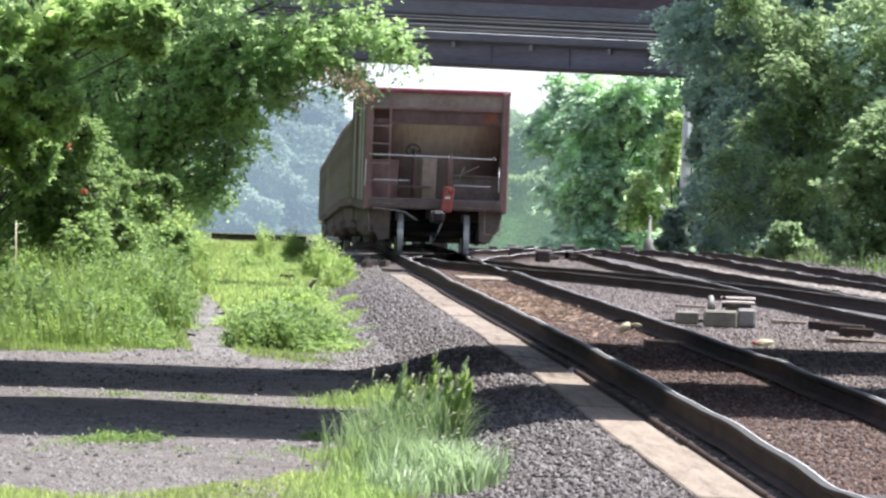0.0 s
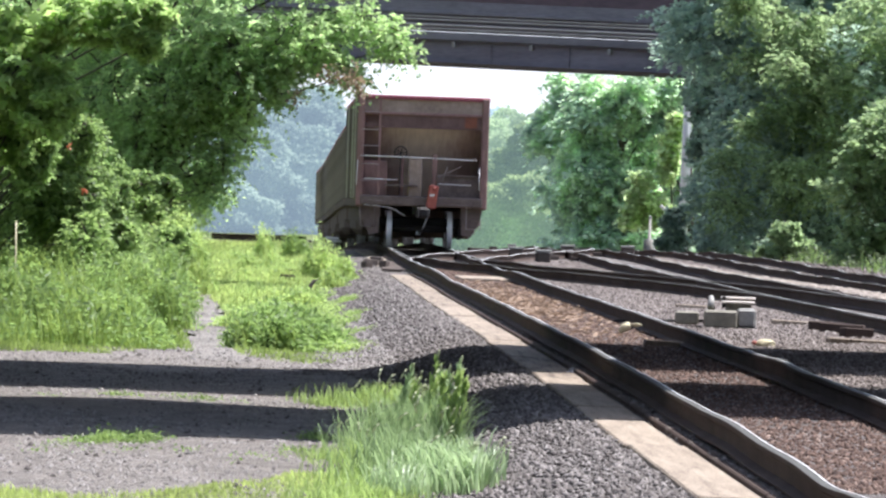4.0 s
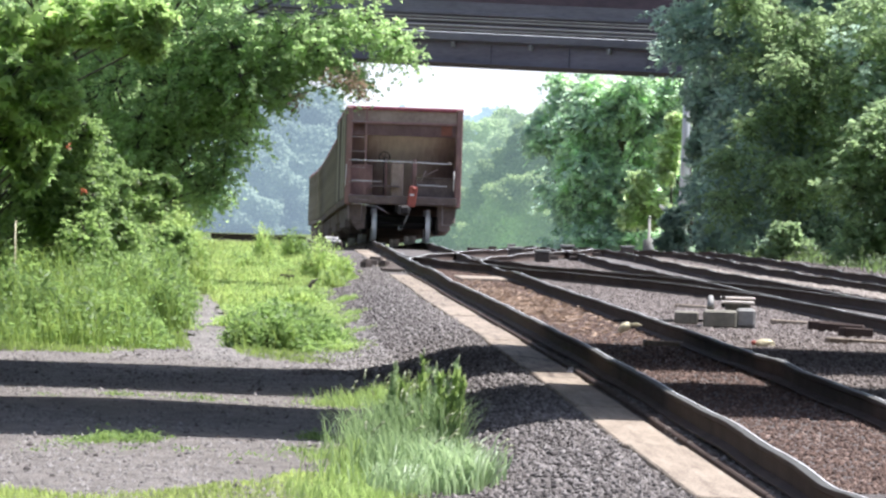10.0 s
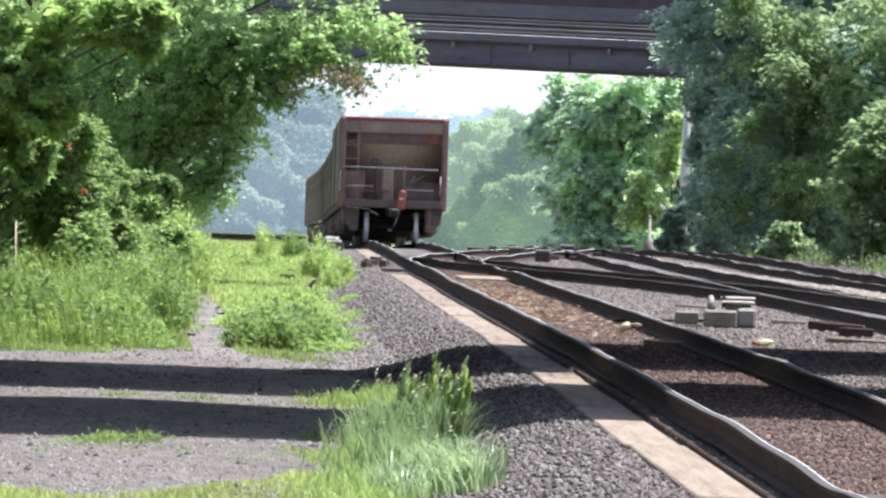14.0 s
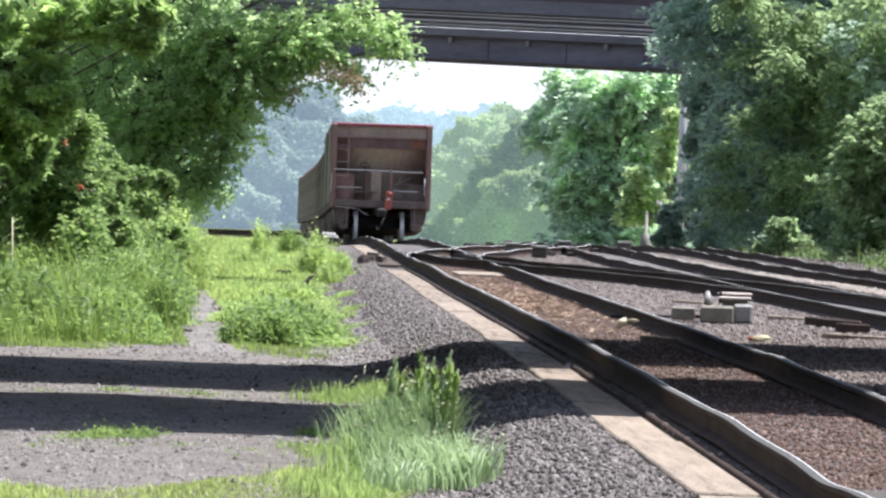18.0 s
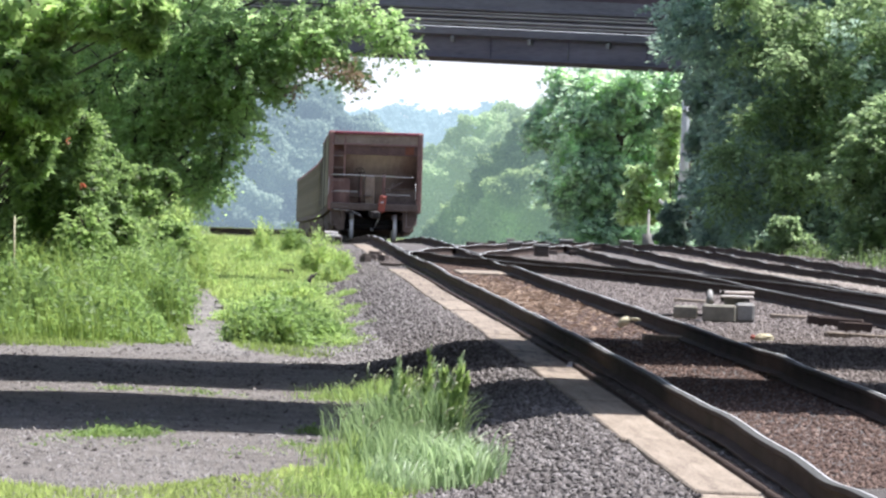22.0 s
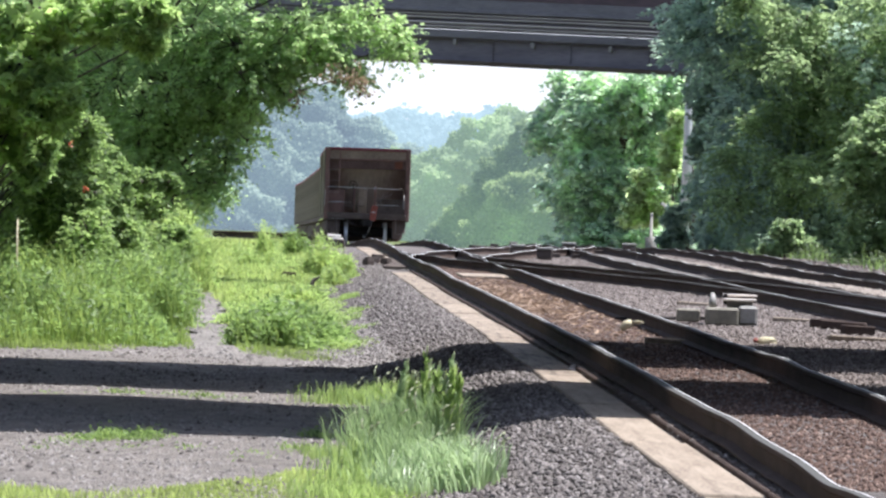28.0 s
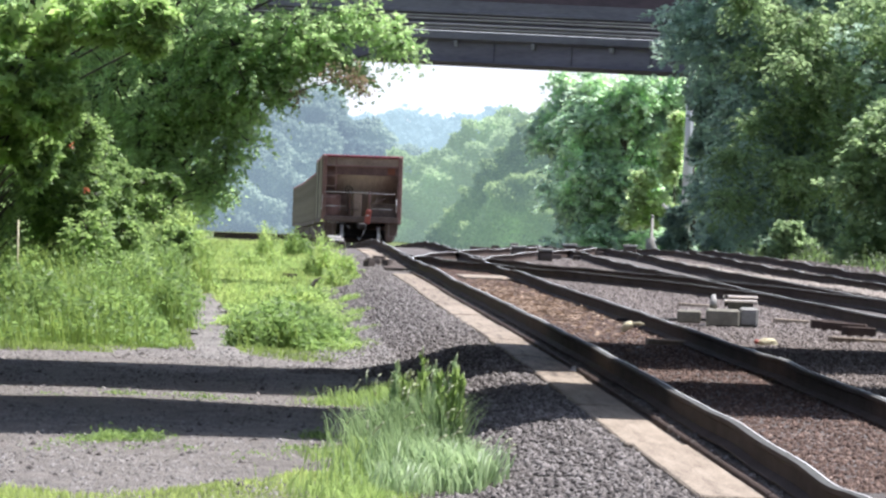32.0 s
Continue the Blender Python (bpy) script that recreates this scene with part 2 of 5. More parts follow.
M_LEAF_B = leaf_material("locust_leaf", (0.15, 0.235, 0.115), (0.35, 0.465, 0.205), trans=0.64)
# Haze in front of these trees is put into their pale bluish colours.
M_LEAF_C = leaf_material("hazed_dull_leaf", (0.17, 0.235, 0.205), (0.33, 0.42, 0.315), trans=0.6, patch=1.6, spec=0.12, rough=0.7)
M_LEAF_E = leaf_material("hazed_pale_leaf", (0.25, 0.335, 0.285), (0.46, 0.57, 0.375), trans=0.62, patch=1.8, spec=0.12, rough=0.7)
M_LEAF_W = leaf_material("yellow_green_leaf", (0.115, 0.17, 0.09), (0.26, 0.345, 0.165), trans=0.58, spec=0.15)
# Sunlight on the vine is put into this brighter leaf colour.
M_LEAF_T = leaf_material("sunlit_thicket_leaf", (0.25, 0.325, 0.17), (0.45, 0.545, 0.28), trans=0.65, spec=0.1, patch=1.8)
M_LEAF_R = leaf_material("reddish_pods", (0.11, 0.075, 0.05), (0.25, 0.19, 0.12), trans=0.35)
M_LEAF_V = leaf_material("lush_vine_leaf", (0.082, 0.135, 0.05), (0.24, 0.34, 0.11), trans=0.55)
M_LEAF_D = leaf_material("vine_leaf", (0.14, 0.21, 0.075), (0.34, 0.45, 0.16), trans=0.55)
# Dark, so that the added tree belt sends little light into the shade.
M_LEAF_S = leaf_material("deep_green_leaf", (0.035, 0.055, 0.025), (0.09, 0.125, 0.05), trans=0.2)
M_GRASS = leaf_material("grass_blade", (0.09, 0.138, 0.034), (0.262, 0.356, 0.09), trans=0.45)
M_GRASS2 = leaf_material("pale_seeding_grass", (0.081, 0.135, 0.054), (0.243, 0.333, 0.153), trans=0.45)
M_GRASS3 = leaf_material("pale_broad_grass", (0.128, 0.2, 0.0935), (0.34, 0.442, 0.23), trans=0.42, spec=0.5, rough=0.4)
M_SEED = leaf_material("pale_seed_head", (0.26, 0.28, 0.17), (0.48, 0.52, 0.34), trans=0.35)
M_WEED = leaf_material("weed_leaf", (0.07, 0.122, 0.036), (0.21, 0.312, 0.094), trans=0.5)
M_YGRASS = leaf_material("yellow_lawn_grass", (0.155, 0.21, 0.055), (0.40, 0.49, 0.16), trans=0.45)
M_FLOWER = leaf_material("orange_red_flower", (0.30, 0.07, 0.03), (0.45, 0.13, 0.06), trans=0.3)
M_LIME = leaf_material("lime_grass", (0.12, 0.19, 0.055), (0.315, 0.425, 0.135), trans=0.48)

# ---------------------------------------------------------------- mesh helpers


class Geo:
    """Collects pieces into one mesh."""

    def __init__(self):
        self.v, self.f, self.mi, self.smooth = [], [], [], []

    def add(self, verts, faces, mi=0, smooth=False):
        o = len(self.v)
        self.v += [tuple(p) for p in verts]
        self.f += [tuple(i + o for i in f) for f in faces]
        self.mi += [mi] * len(faces)
        self.smooth += [smooth] * len(faces)
        return self

    def box(self, c, s, m=None, ch=0.0, mi=0):
        """A box round c of size s, its edges chamfered by ch."""
        hx, hy, hz = (k / 2 for k in s)
        c = Vector(c)
        if not ch:
            vs = [Vector((sx * hx, sy * hy, sz * hz)) for sx in (-1, 1) for sy in (-1, 1) for sz in (-1, 1)]
            fs = [(0, 1, 3, 2), (4, 6, 7, 5), (0, 4, 5, 1), (2, 3, 7, 6), (0, 2, 6, 4), (1, 5, 7, 3)]
        else:
            bm = bmesh.new()
            bmesh.ops.create_cube(bm, size=1.0)
            for v in bm.verts:
                v.co = Vector((v.co.x * s[0], v.co.y * s[1], v.co.z * s[2]))
            bmesh.ops.bevel(bm, geom=bm.edges[:], offset=ch, segments=1, affect="EDGES")
            bm.verts.index_update()
            vs = [v.co.copy() for v in bm.verts]
            fs = [tuple(v.index for v in f.verts) for f in bm.faces]
            bm.free()
        if m is not None:
            vs = [m @ v for v in vs]
        return self.add([v + c for v in vs], fs, mi)

    def tube(self, pts, r, n=8, mi=0, caps=True):
        """A round bar along pts; r one radius or one for each point."""
        pts = [Vector(p) for p in pts]
        rs = [r] * len(pts) if isinstance(r, (int, float)) else r
        vs = []
        for i, p in enumerate(pts):
            d = (pts[min(i + 1, len(pts) - 1)] - pts[max(i - 1, 0)]).normalized()
            a = d.cross(Vector((0, 0, 1)) if abs(d.z) < 0.9 else Vector((1, 0, 0))).normalized()
            b = d.cross(a)
            vs += [p + (a * math.cos(k * 2 * math.pi / n) + b * math.sin(k * 2 * math.pi / n)) * rs[i] for k in range(n)]
        fs = [(i * n + k, i * n + (k + 1) % n, (i + 1) * n + (k + 1) % n, (i + 1) * n + k) for i in range(len(pts) - 1) for k in range(n)]
        if caps:
            fs += [tuple(range(n))[::-1], tuple(range((len(pts) - 1) * n, len(pts) * n))]
        return self.add(vs, fs, mi, True)

    def sweep(self, section, pts, rights, mi=0, mi_of=None, caps=True):
        """A flat section (across, up) carried along pts."""
        n, vs, fs, ms = len(section), [], [], []
        for p, rt in zip(pts, rights):
            vs += [Vector(p) + Vector(rt) * a + Vector((0, 0, b)) for a, b in section]
        o = len(self.v)
        for i in range(len(pts) - 1):
            for k in range(n):
                fs.append((i * n + k, (i + 1) * n + k, (i + 1) * n + (k + 1) % n, i * n + (k + 1) % n))
                ms.append(mi_of[k] if mi_of else mi)
        if caps:
            fs += [tuple(range(n)), tuple(range((len(pts) - 1) * n, len(pts) * n))[::-1]]
            ms += [mi, mi]
        self.v += [tuple(p) for p in vs]
        self.f += [tuple(i + o for i in f) for f in fs]
        self.mi += ms
        self.smooth += [False] * len(fs)
        return self

    def mesh(self, name, mats):
        me = bpy.data.meshes.new(name)
        me.from_pydata(self.v, [], self.f)
        for m in mats if isinstance(mats, (list, tuple)) else [mats]:
            me.materials.append(m)
        me.polygons.foreach_set("material_index", self.mi)
        me.polygons.foreach_set("use_smooth", self.smooth)
        me.update()
        return me


def part(name, geo, mats, parent=None, label="", m=None):
    """Links a Geo, or a mesh, as one object, under its parent."""
    ob = new(name, geo.mesh(name, mats) if isinstance(geo, Geo) else geo)
    if parent is not None:
        ob.parent = parent
    if m is not None:
        ob.matrix_basis = m
    if label:
        ob["label"] = label
    return ob


def thing(name, m, label, category, group="", kind=""):
    e = new(name)
    e.matrix_basis = m
    return tagged(e, label, category, group, kind)


def mesh_np(name, verts, quads, mat, tri=False):
    """A mesh from numpy arrays."""
    k = 3 if tri else 4
    me = bpy.data.meshes.new(name)
    me.vertices.add(len(verts))
    me.vertices.foreach_set("co", np.ascontiguousarray(verts, dtype=np.float32).ravel())
    me.loops.add(quads.size)
    me.loops.foreach_set("vertex_index", np.ascontiguousarray(quads, dtype=np.int32).ravel())
    me.polygons.add(len(quads))
    me.polygons.foreach_set("loop_start", np.arange(0, quads.size, k, dtype=np.int32))
    me.polygons.foreach_set("loop_total", np.full(len(quads), k, dtype=np.int32))
    for mt in mat if isinstance(mat, (list, tuple)) else [mat]:
        me.materials.append(mt)
    me.update(calc_edges=True)
    return me


def rows3(a):
    return a / np.maximum(np.linalg.norm(a, axis=1, keepdims=True), 1e-9)


def leaves_mesh(name, pts, size, mat, rng, long=1.6, droop=0.3, flat=0.6, facing=None):
    """Small folded leaves at pts: each a base, two sides and a tip."""
    n = len(pts)
    d = rng.normal(size=(n, 3))
    if facing is not None:
        d = d * 0.6 + facing
    d[:, 2] = d[:, 2] * flat - droop
    d = rows3(d)
    up = rng.normal(size=(n, 3)) * 0.7 + np.array([0, 0, 1.0])
    side = rows3(np.cross(d, up))
    nrm = np.cross(side, d)
    s = size * rng.uniform(0.6, 1.35, size=(n, 1))
    base, tip = pts, pts + d * s * long - nrm * s * 0.15
    mid = pts + d * s * long * 0.45
    l, r = mid - side * s * 0.5 + nrm * s * 0.18, mid + side * s * 0.5 + nrm * s * 0.18
    v = np.stack([base, l, tip, r], axis=1).reshape(-1, 3)
    i = np.arange(n)[:, None] * 4
    q = np.concatenate([i + np.array([[0, 2, 1]]), i + np.array([[0, 3, 2]])], axis=1).reshape(-1, 3)
    return mesh_np(name, v, q, mat, tri=True)


def lobed_mesh(name, pts, size, mat, rng, droop=0.3):
    """Broad five-lobed leaves, slightly cupped, each a fan of eleven triangles."""
    n = len(pts)
    d = rng.normal(size=(n, 3))
    d[:, 2] = d[:, 2] * 0.6 - droop
    d = rows3(d)
    side = rows3(np.cross(d, rng.normal(size=(n, 3)) * 0.8 + np.array([0, -0.5, 1.0])))
    nrm = np.cross(side, d)
    s = size * rng.uniform(0.6, 1.3, size=(n, 1))
    rim = [(180, 0.45), (128, 0.75), (98, 0.42), (62, 0.95), (34, 0.5), (0, 1.1), (-34, 0.5), (-62, 0.95), (-98, 0.42), (-128, 0.75)]
    vs = [pts]
    for ang, r in rim:
        a = radians(ang)
        vs.append(pts + d * s * r * math.cos(a) + side * s * r * math.sin(a) - nrm * s * 0.22 * r * r)
    v = np.stack(vs, axis=1).reshape(-1, 3)
    m = len(rim)
    i = np.arange(n)[:, None] * (m + 1)
    q = np.concatenate([i + np.array([[0, k + 1, (k + 1) % m + 1]]) for k in range(m)], axis=1).reshape(-1, 3)
    return mesh_np(name, v, q, mat, tri=True)


def blades_mesh(name, roots, height, width, mat, rng, lean=0.35, heads=0.0):
    """Grass blades: tapering bent strips, each two quads and a tip."""
    n = len(roots)
    h = height * rng.uniform(0.5, 1.2, size=(n, 1)) if not hasattr(height, "shape") else height[:, None] * rng.uniform(0.6, 1.15, size=(n, 1))
    a = rng.uniform(0, 2 * np.pi, n)
    out = np.stack([np.cos(a), np.sin(a), np.zeros(n)], axis=1)
    side = np.stack([-np.sin(a + 0.6), np.cos(a + 0.6), np.zeros(n)], axis=1)
    ln = lean * rng.uniform(0.2, 1.3, size=(n, 1)) * h
    up = np.array([[0, 0, 1.0]])
    w = width * rng.uniform(0.6, 1.3, size=(n, 1))
    p0, p1, p2, p3 = roots, roots + up * h * 0.45 + out * ln * 0.2, roots + up * h * 0.8 + out * ln * 0.6, roots + up * h * 0.97 + out * ln * 1.15
    v = np.stack([p0 - side * w * 0.5, p0 + side * w * 0.5, p1 - side * w * 0.5, p1 + side * w * 0.5, p2 - side * w * 0.35, p2 + side * w * 0.35, p3], axis=1).reshape(-1, 3)
    i = np.arange(n)[:, None] * 7
    t = np.concatenate([i + np.array([c]) for c in ((0, 1, 3), (0, 3, 2), (2, 3, 5), (2, 5, 4), (4, 5, 6))], axis=1).reshape(-1, 3)
    return mesh_np(name, v, t, mat, tri=True)


# ---------------------------------------------------------------- lie of the land
LEAN = 0.04                     # the tracks bear this much to the left of straight ahead
GRADE = [(0, -0.22), (22.7, -0.10), (27.6, -0.05), (33, 0), (40, 0.055), (50, 0.10), (60, 0.135), (70, 0.155), (80, 0.205), (90, 0.22), (100, 0.255), (110, 0.335),
         (122, 0.36), (130, 0.335), (136, 0.25), (142, 0.165), (147, 0.095), (152, 0.02), (158, -0.075), (163, -0.16), (173, -0.315), (182, -0.40), (200, -0.56), (230, -0.85), (300, -1.2), (5000, -1.2)]
GY, GZ = np.array([g[0] for g in GRADE], float), np.array([g[1] for g in GRADE], float)


def smooth01(a, b, x):
    t = np.clip((x - a) / (b - a), 0, 1)
    return t * t * (3 - 2 * t)


def rail_z(y):
    """Height of the rail heads at the distance y (a softened broken line)."""
    y = np.asarray(y, float)
    return sum(np.interp(y + o, GY, GZ) for o in (-3, -1.5, 0, 1.5, 3)) / 5


def centre_x(q, y):
    """World x of a line that keeps the offset q from the tracks' own axis."""
    return q - LEAN * np.asarray(y, float) - 0.009 * (np.logaddexp(0, (np.asarray(y, float) - 188) / 4) * 4)


def ground_z(x, y):
    """Height of the ground: track bed, shoulder and the lower land beside it."""
    x, y = np.asarray(x, float), np.asarray(y, float)
    q = x + LEAN * y
    drop = (0.27 + 0.12 * smooth01(34, 56, y)) * (1 - smooth01(62, 120, y)) + 0.03
    z = rail_z(y) - 0.20 - drop * (1 - smooth01(0.9, 2.35, q))
    z = z - 0.25 * smooth01(15.5, 17.5, q) - 0.075 * (1 - smooth01(2.90, 3.03, q)) * smooth01(0.9, 2.0, q)
    return z + 0.02 * np.sin(x * 1.7 + 0.4 * y) * np.sin(y * 0.9) * (1 - smooth01(1.0, 2.0, q))


def at(px, py, d):
    """World x and height at the distance d, for a direction in thousandths right of and below the aim's corner."""
    u, v = px - 784, 441 - py
    r = radians(1.9)
    return (u * math.cos(r) - v * math.sin(r)) * d / 8000, 1.30 + (u * math.sin(r) + v * math.cos(r) - 70) * d / 8000


def place(px, py, lift=0.0):
    """The place on the ground that lies in a given direction: walks down the line of sight."""
    for d in np.arange(20, 200, 0.05):
        X, Z = at(px, py, d)
        if Z <= float(ground_z(X, d)) + lift:
            return X, d, float(ground_z(X, d))
    return X, d, Z


def sheet(name, xs, ys, lift, mat, keep=None):
    """A piece of ground surface over the grid xs, ys, lifted; keep(x, y) picks its cells."""
    X, Y = np.meshgrid(xs, ys)
    Z = ground_z(X, Y) + lift
    v = np.stack([X.ravel(), Y.ravel(), Z.ravel()], axis=1)
    nx, ny = len(xs), len(ys)
    j, i = np.meshgrid(np.arange(ny - 1), np.arange(nx - 1), indexing="ij")
    a = (j * nx + i).ravel()
    q = np.stack([a, a + 1, a + nx + 1, a + nx], axis=1)
    if keep is not None:
        c = v[q].mean(axis=1)
        q = q[keep(c[:, 0], c[:, 1])]
    me = mesh_np(name, v, q, mat)
    me.polygons.foreach_set("use_smooth", np.ones(len(me.polygons), bool))
    return new(name, me)


def wavy(x, y, k=0.0):
    return 0.5 * np.sin(x * 2.1 + 1.3 * np.sin(y * 0.7 + k)) + 0.35 * np.sin(y * 1.9 + x * 0.8 + k) + 0.25 * np.sin(5.3 * x + 3.1 * y + k)


ys_near = np.concatenate([np.array([-400, -150, -60, -20, 0, 10]), np.arange(18, 130, 0.5), np.arange(130, 260, 2.0), np.array([270, 300, 350, 420, 520, 700, 1000, 1600, 2600, 4000])])
xs_near = np.concatenate([np.array([-3000, -1200, -500, -200, -100, -60, -40, -30, -24, -20]), np.arange(-17, 20, 0.3), np.array([22, 26, 32, 40, 60, 100, 200, 500, 1200, 3000])])
tagged(sheet("ground", xs_near, ys_near, -0.03, M_SOIL), "weedy brown and green soil beside the railway", "ground", kind="structure")

road_keep = lambda x, y: (x + LEAN * y + 0.35 * wavy(x, y) < 1.35) & (y + 1.1 * wavy(x, y, 2.0) < 54.5) & (y + 1.2 * wavy(x, y, 1.0) > 25.5 + 1.5 * np.maximum(x + 2, -1))
tagged(sheet("road", np.arange(-14, 1.6, 0.09), np.arange(18, 57, 0.12), 0.012, M_ROAD, road_keep), "pale rutted gravel access road, partly shaded", "road", kind="structure")
path_x = lambda y: -2.74 - 0.064 * (y - 55) + 0.05 * np.sin(0.3 * y)
path_keep = lambda x, y: (np.abs(x - path_x(y)) < 0.34 + 0.18 * wavy(x, y))
tagged(sheet("path", np.arange(-7, -1.5, 0.07), np.arange(51, 112, 0.3), 0.016, M_GRAVEL, path_keep), "narrow trodden gravel footpath through the weeds", "path", kind="structure")
bed_keep = lambda x, y: (x + LEAN * y + 0.22 * wavy(x, y, 3.0) > 0.95) & (x + LEAN * y + 0.4 * wavy(x, y, 5.0) < 17)
tagged(sheet("track_bed", np.arange(-6, 20, 0.10), np.concatenate([np.arange(18, 140, 0.5), np.arange(140, 230, 2)]), 0.010, M_BALLAST, bed_keep), "grey crushed-stone ballast bed under the tracks", "track bed", kind="structure")

# ---------------------------------------------------------------- tracks
Q_MAIN, Q_TWO, Q_THREE = 3.835, 8.5, 11.85     # offsets of the three tracks
RAIL_SECTION = [(-0.036, 0.0), (-0.036, -0.03), (-0.009, -0.05), (-0.009, -0.14), (-0.07, -0.165), (-0.07, -0.175), (0.07, -0.175), (0.07, -0.165), (0.009, -0.14), (0.009, -0.05), (0.036, -0.03), (0.036, -0.004), (0.031, 0.0), (0.020, 0.001)]
RAIL_MI = [0] * 11 + [1, 1, 2]


def rail_geo(qs, ys, wob=0.0, seed=0.0, sink=0.0, dips=()):
    """A rail along plan offsets qs at the distances ys."""
    g = Geo()
    ys, qs = np.asarray(ys, float), np.asarray(qs, float)
    xs = centre_x(qs, ys)
    z = rail_z(ys) - sink + wob * (1 + 2.4 * smooth01(78, 96, ys)) * (np.sin(ys * 0.93 + seed) * 0.6 + np.sin(ys * 2.05 + 2 * seed) * 0.4)
    for y0, dz, w in dips:
        z = z + dz * np.exp(-((ys - y0) / w) ** 2)
    pts = list(zip(xs, ys, z))
    d = np.stack([np.gradient(xs), np.gradient(ys)], axis=1)
    d /= np.linalg.norm(d, axis=1, keepdims=True)
    return g.sweep(RAIL_SECTION, pts, [(b, -a, 0) for a, b in d], mi_of=RAIL_MI)


tie_geo = Geo().box((0, 0, 0), (2.6, 0.23, 0.18), ch=0.012)
SHORT_TIE = Geo().box((0, 0, 0), (1.72, 0.23, 0.18), ch=0.012).mesh("sleeper", M_TIE)
TIE_MESH = tie_geo.mesh("sleeper", M_TIE)


def track(label, qc, y0, y1, ties=True, wob=0.006, seed=0.0, qfun=None):
    t = thing("railway_track", Matrix(), label, "railway track", "tracks", "structure")
    ys = np.concatenate([np.arange(y0, min(60, y1), 0.25), np.arange(max(y0, 60), y1, 1.0)])
    for o in (-0.755, 0.755):
        q = qfun(ys) + o if qfun else np.full(len(ys), qc + o)
        low = ((24.2, -0.03, 0.9), (29.4, 0.012, 1.2), (81, 0.02, 3.0), (73, -0.015, 2.5)) if qc == Q_MAIN and o < 0 else ((39.6, 0.02, 1.2), (88, -0.03, 4.0), (80, 0.015, 3.0)) if qc == Q_MAIN else ()
        part("rail", rail_geo(q, ys, wob, seed + o, dips=low), [M_RAIL, M_RAILGLINT, M_RAILDULL], t)
    if ties:
        rng = np.random.default_rng(int(qc * 10))
        for y in np.arange(max(y0, 20), min(y1, 145), 0.56):
            q = float(qfun(np.array([y]))[0]) if qfun else qc
            part("sleeper", TIE_MESH if qc != Q_MAIN else SHORT_TIE, None, t, m=pose(float(centre_x(q, y)) + rng.uniform(-.05, .05), y, float(rail_z(y)) - 0.284, rng.uniform(-.3, .3), 0, math.degrees(LEAN) + rng.uniform(-1, 1)))
    return t


main_track = track("main track of dark worn steel rails on sleepers", Q_MAIN, 14, 330)
track("second track of rusty rails beside the main one", Q_TWO, 14, 230, seed=1.0)
track("third track of rusty rails near the trees", Q_THREE, 40, 230, seed=2.0, wob=0.008)
cross_a = lambda y: Q_TWO + (Q_MAIN - Q_TWO) * smooth01(66, 104, y)
track("crossover track of rusty rails between two tracks", 6.0, 66, 104, qfun=cross_a, seed=0.5)
cross_b = lambda y: Q_MAIN + (Q_TWO - Q_MAIN) * smooth01(94, 128, y)
track("crossover track of rusty rails beyond the switches", 6.5, 94, 128, qfun=cross_b, seed=0.8)

# ---------------------------------------------------------------- bridges
def road_bridge():
    """The girder bridge over the tracks, a little skewed, with pipes, brackets, parapet and piers."""
    b = thing("road_bridge", pose(0, 165.5, 0.058, 0, 0, -20) @ Matrix.Scale(0.955, 4), "dark steel girder road bridge with pipes and concrete piers", "bridge")
    lean = pose(0, 0, 0, 0, math.degrees(0.026), 0).to_3x3()
    zz = lambda x, h: 6.92 + h - 0.026 * x

    def beam(name, y, h, dep, th, mat, label="", ch=0.02):
        part(name, Geo().box((0, y, zz(0, h)), (64, dep, th), lean, ch=ch), mat, b, label)

    for y in (0.0, 2.0, 4.0, 6.0):
        beam("girder", y, 0.42, 0.06, 0.80, M_STEEL)
        beam("flange", y, 0.02, 0.46, 0.05, M_STEEL)
        beam("flange", y, 0.84, 0.46, 0.05, M_STEEL)
    beam("ledge", 0.05, 1.02, 0.75, 0.30, M_BRIDGECONC)
    beam("fascia_beam", 0.12, 1.52, 0.50, 0.62, M_STEEL)
    beam("cornice", -0.06, 1.90, 0.72, 0.14, M_BRIDGECONC)
    beam("deck", 3.05, 2.15, 6.8, 0.45, M_BRIDGECONC)
    beam("parapet", -0.25, 2.72, 0.22, 0.75, M_OXIDE, "faded red-brown parapet")
    beam("parapet", 6.35, 2.72, 0.22, 0.75, M_OXIDE)
    for h, r in ((1.28, 0.035), (1.42, 0.05), (1.62, 0.035), (1.74, 0.03)):
        part("pipe", Geo().tube([(-32, -0.36, zz(-32, h)), (32, -0.36, zz(32, h))], r, 8), M_CONC, b, "pale conduit pipe")
    for x in np.arange(-27.95, 30, 3.13):
        g = Geo().box((x, -0.12, zz(x, 0.72)), (0.14, 0.30, 0.22), ch=0.02)
        part("bracket", g, M_CONC, b)
        part("stiffener", Geo().box((x + 1.5, -0.06, zz(x, 0.42)), (0.02, 0.10, 0.74)), M_STEEL, b)
    for x in (-16.0, 10.7):
        top = zz(x, 0.0)
        for y in (0.6, 5.4):
            part("pier", Geo().box((x, y, top / 2 - 0.85), (0.95, 0.95, top + 0.9), ch=0.06), M_CONC, b)
        part("pier_cap", Geo().box((x, 3.0, top - 0.215), (1.2, 6.4, 0.38), ch=0.04), M_CONC, b)
    return b


road_bridge()


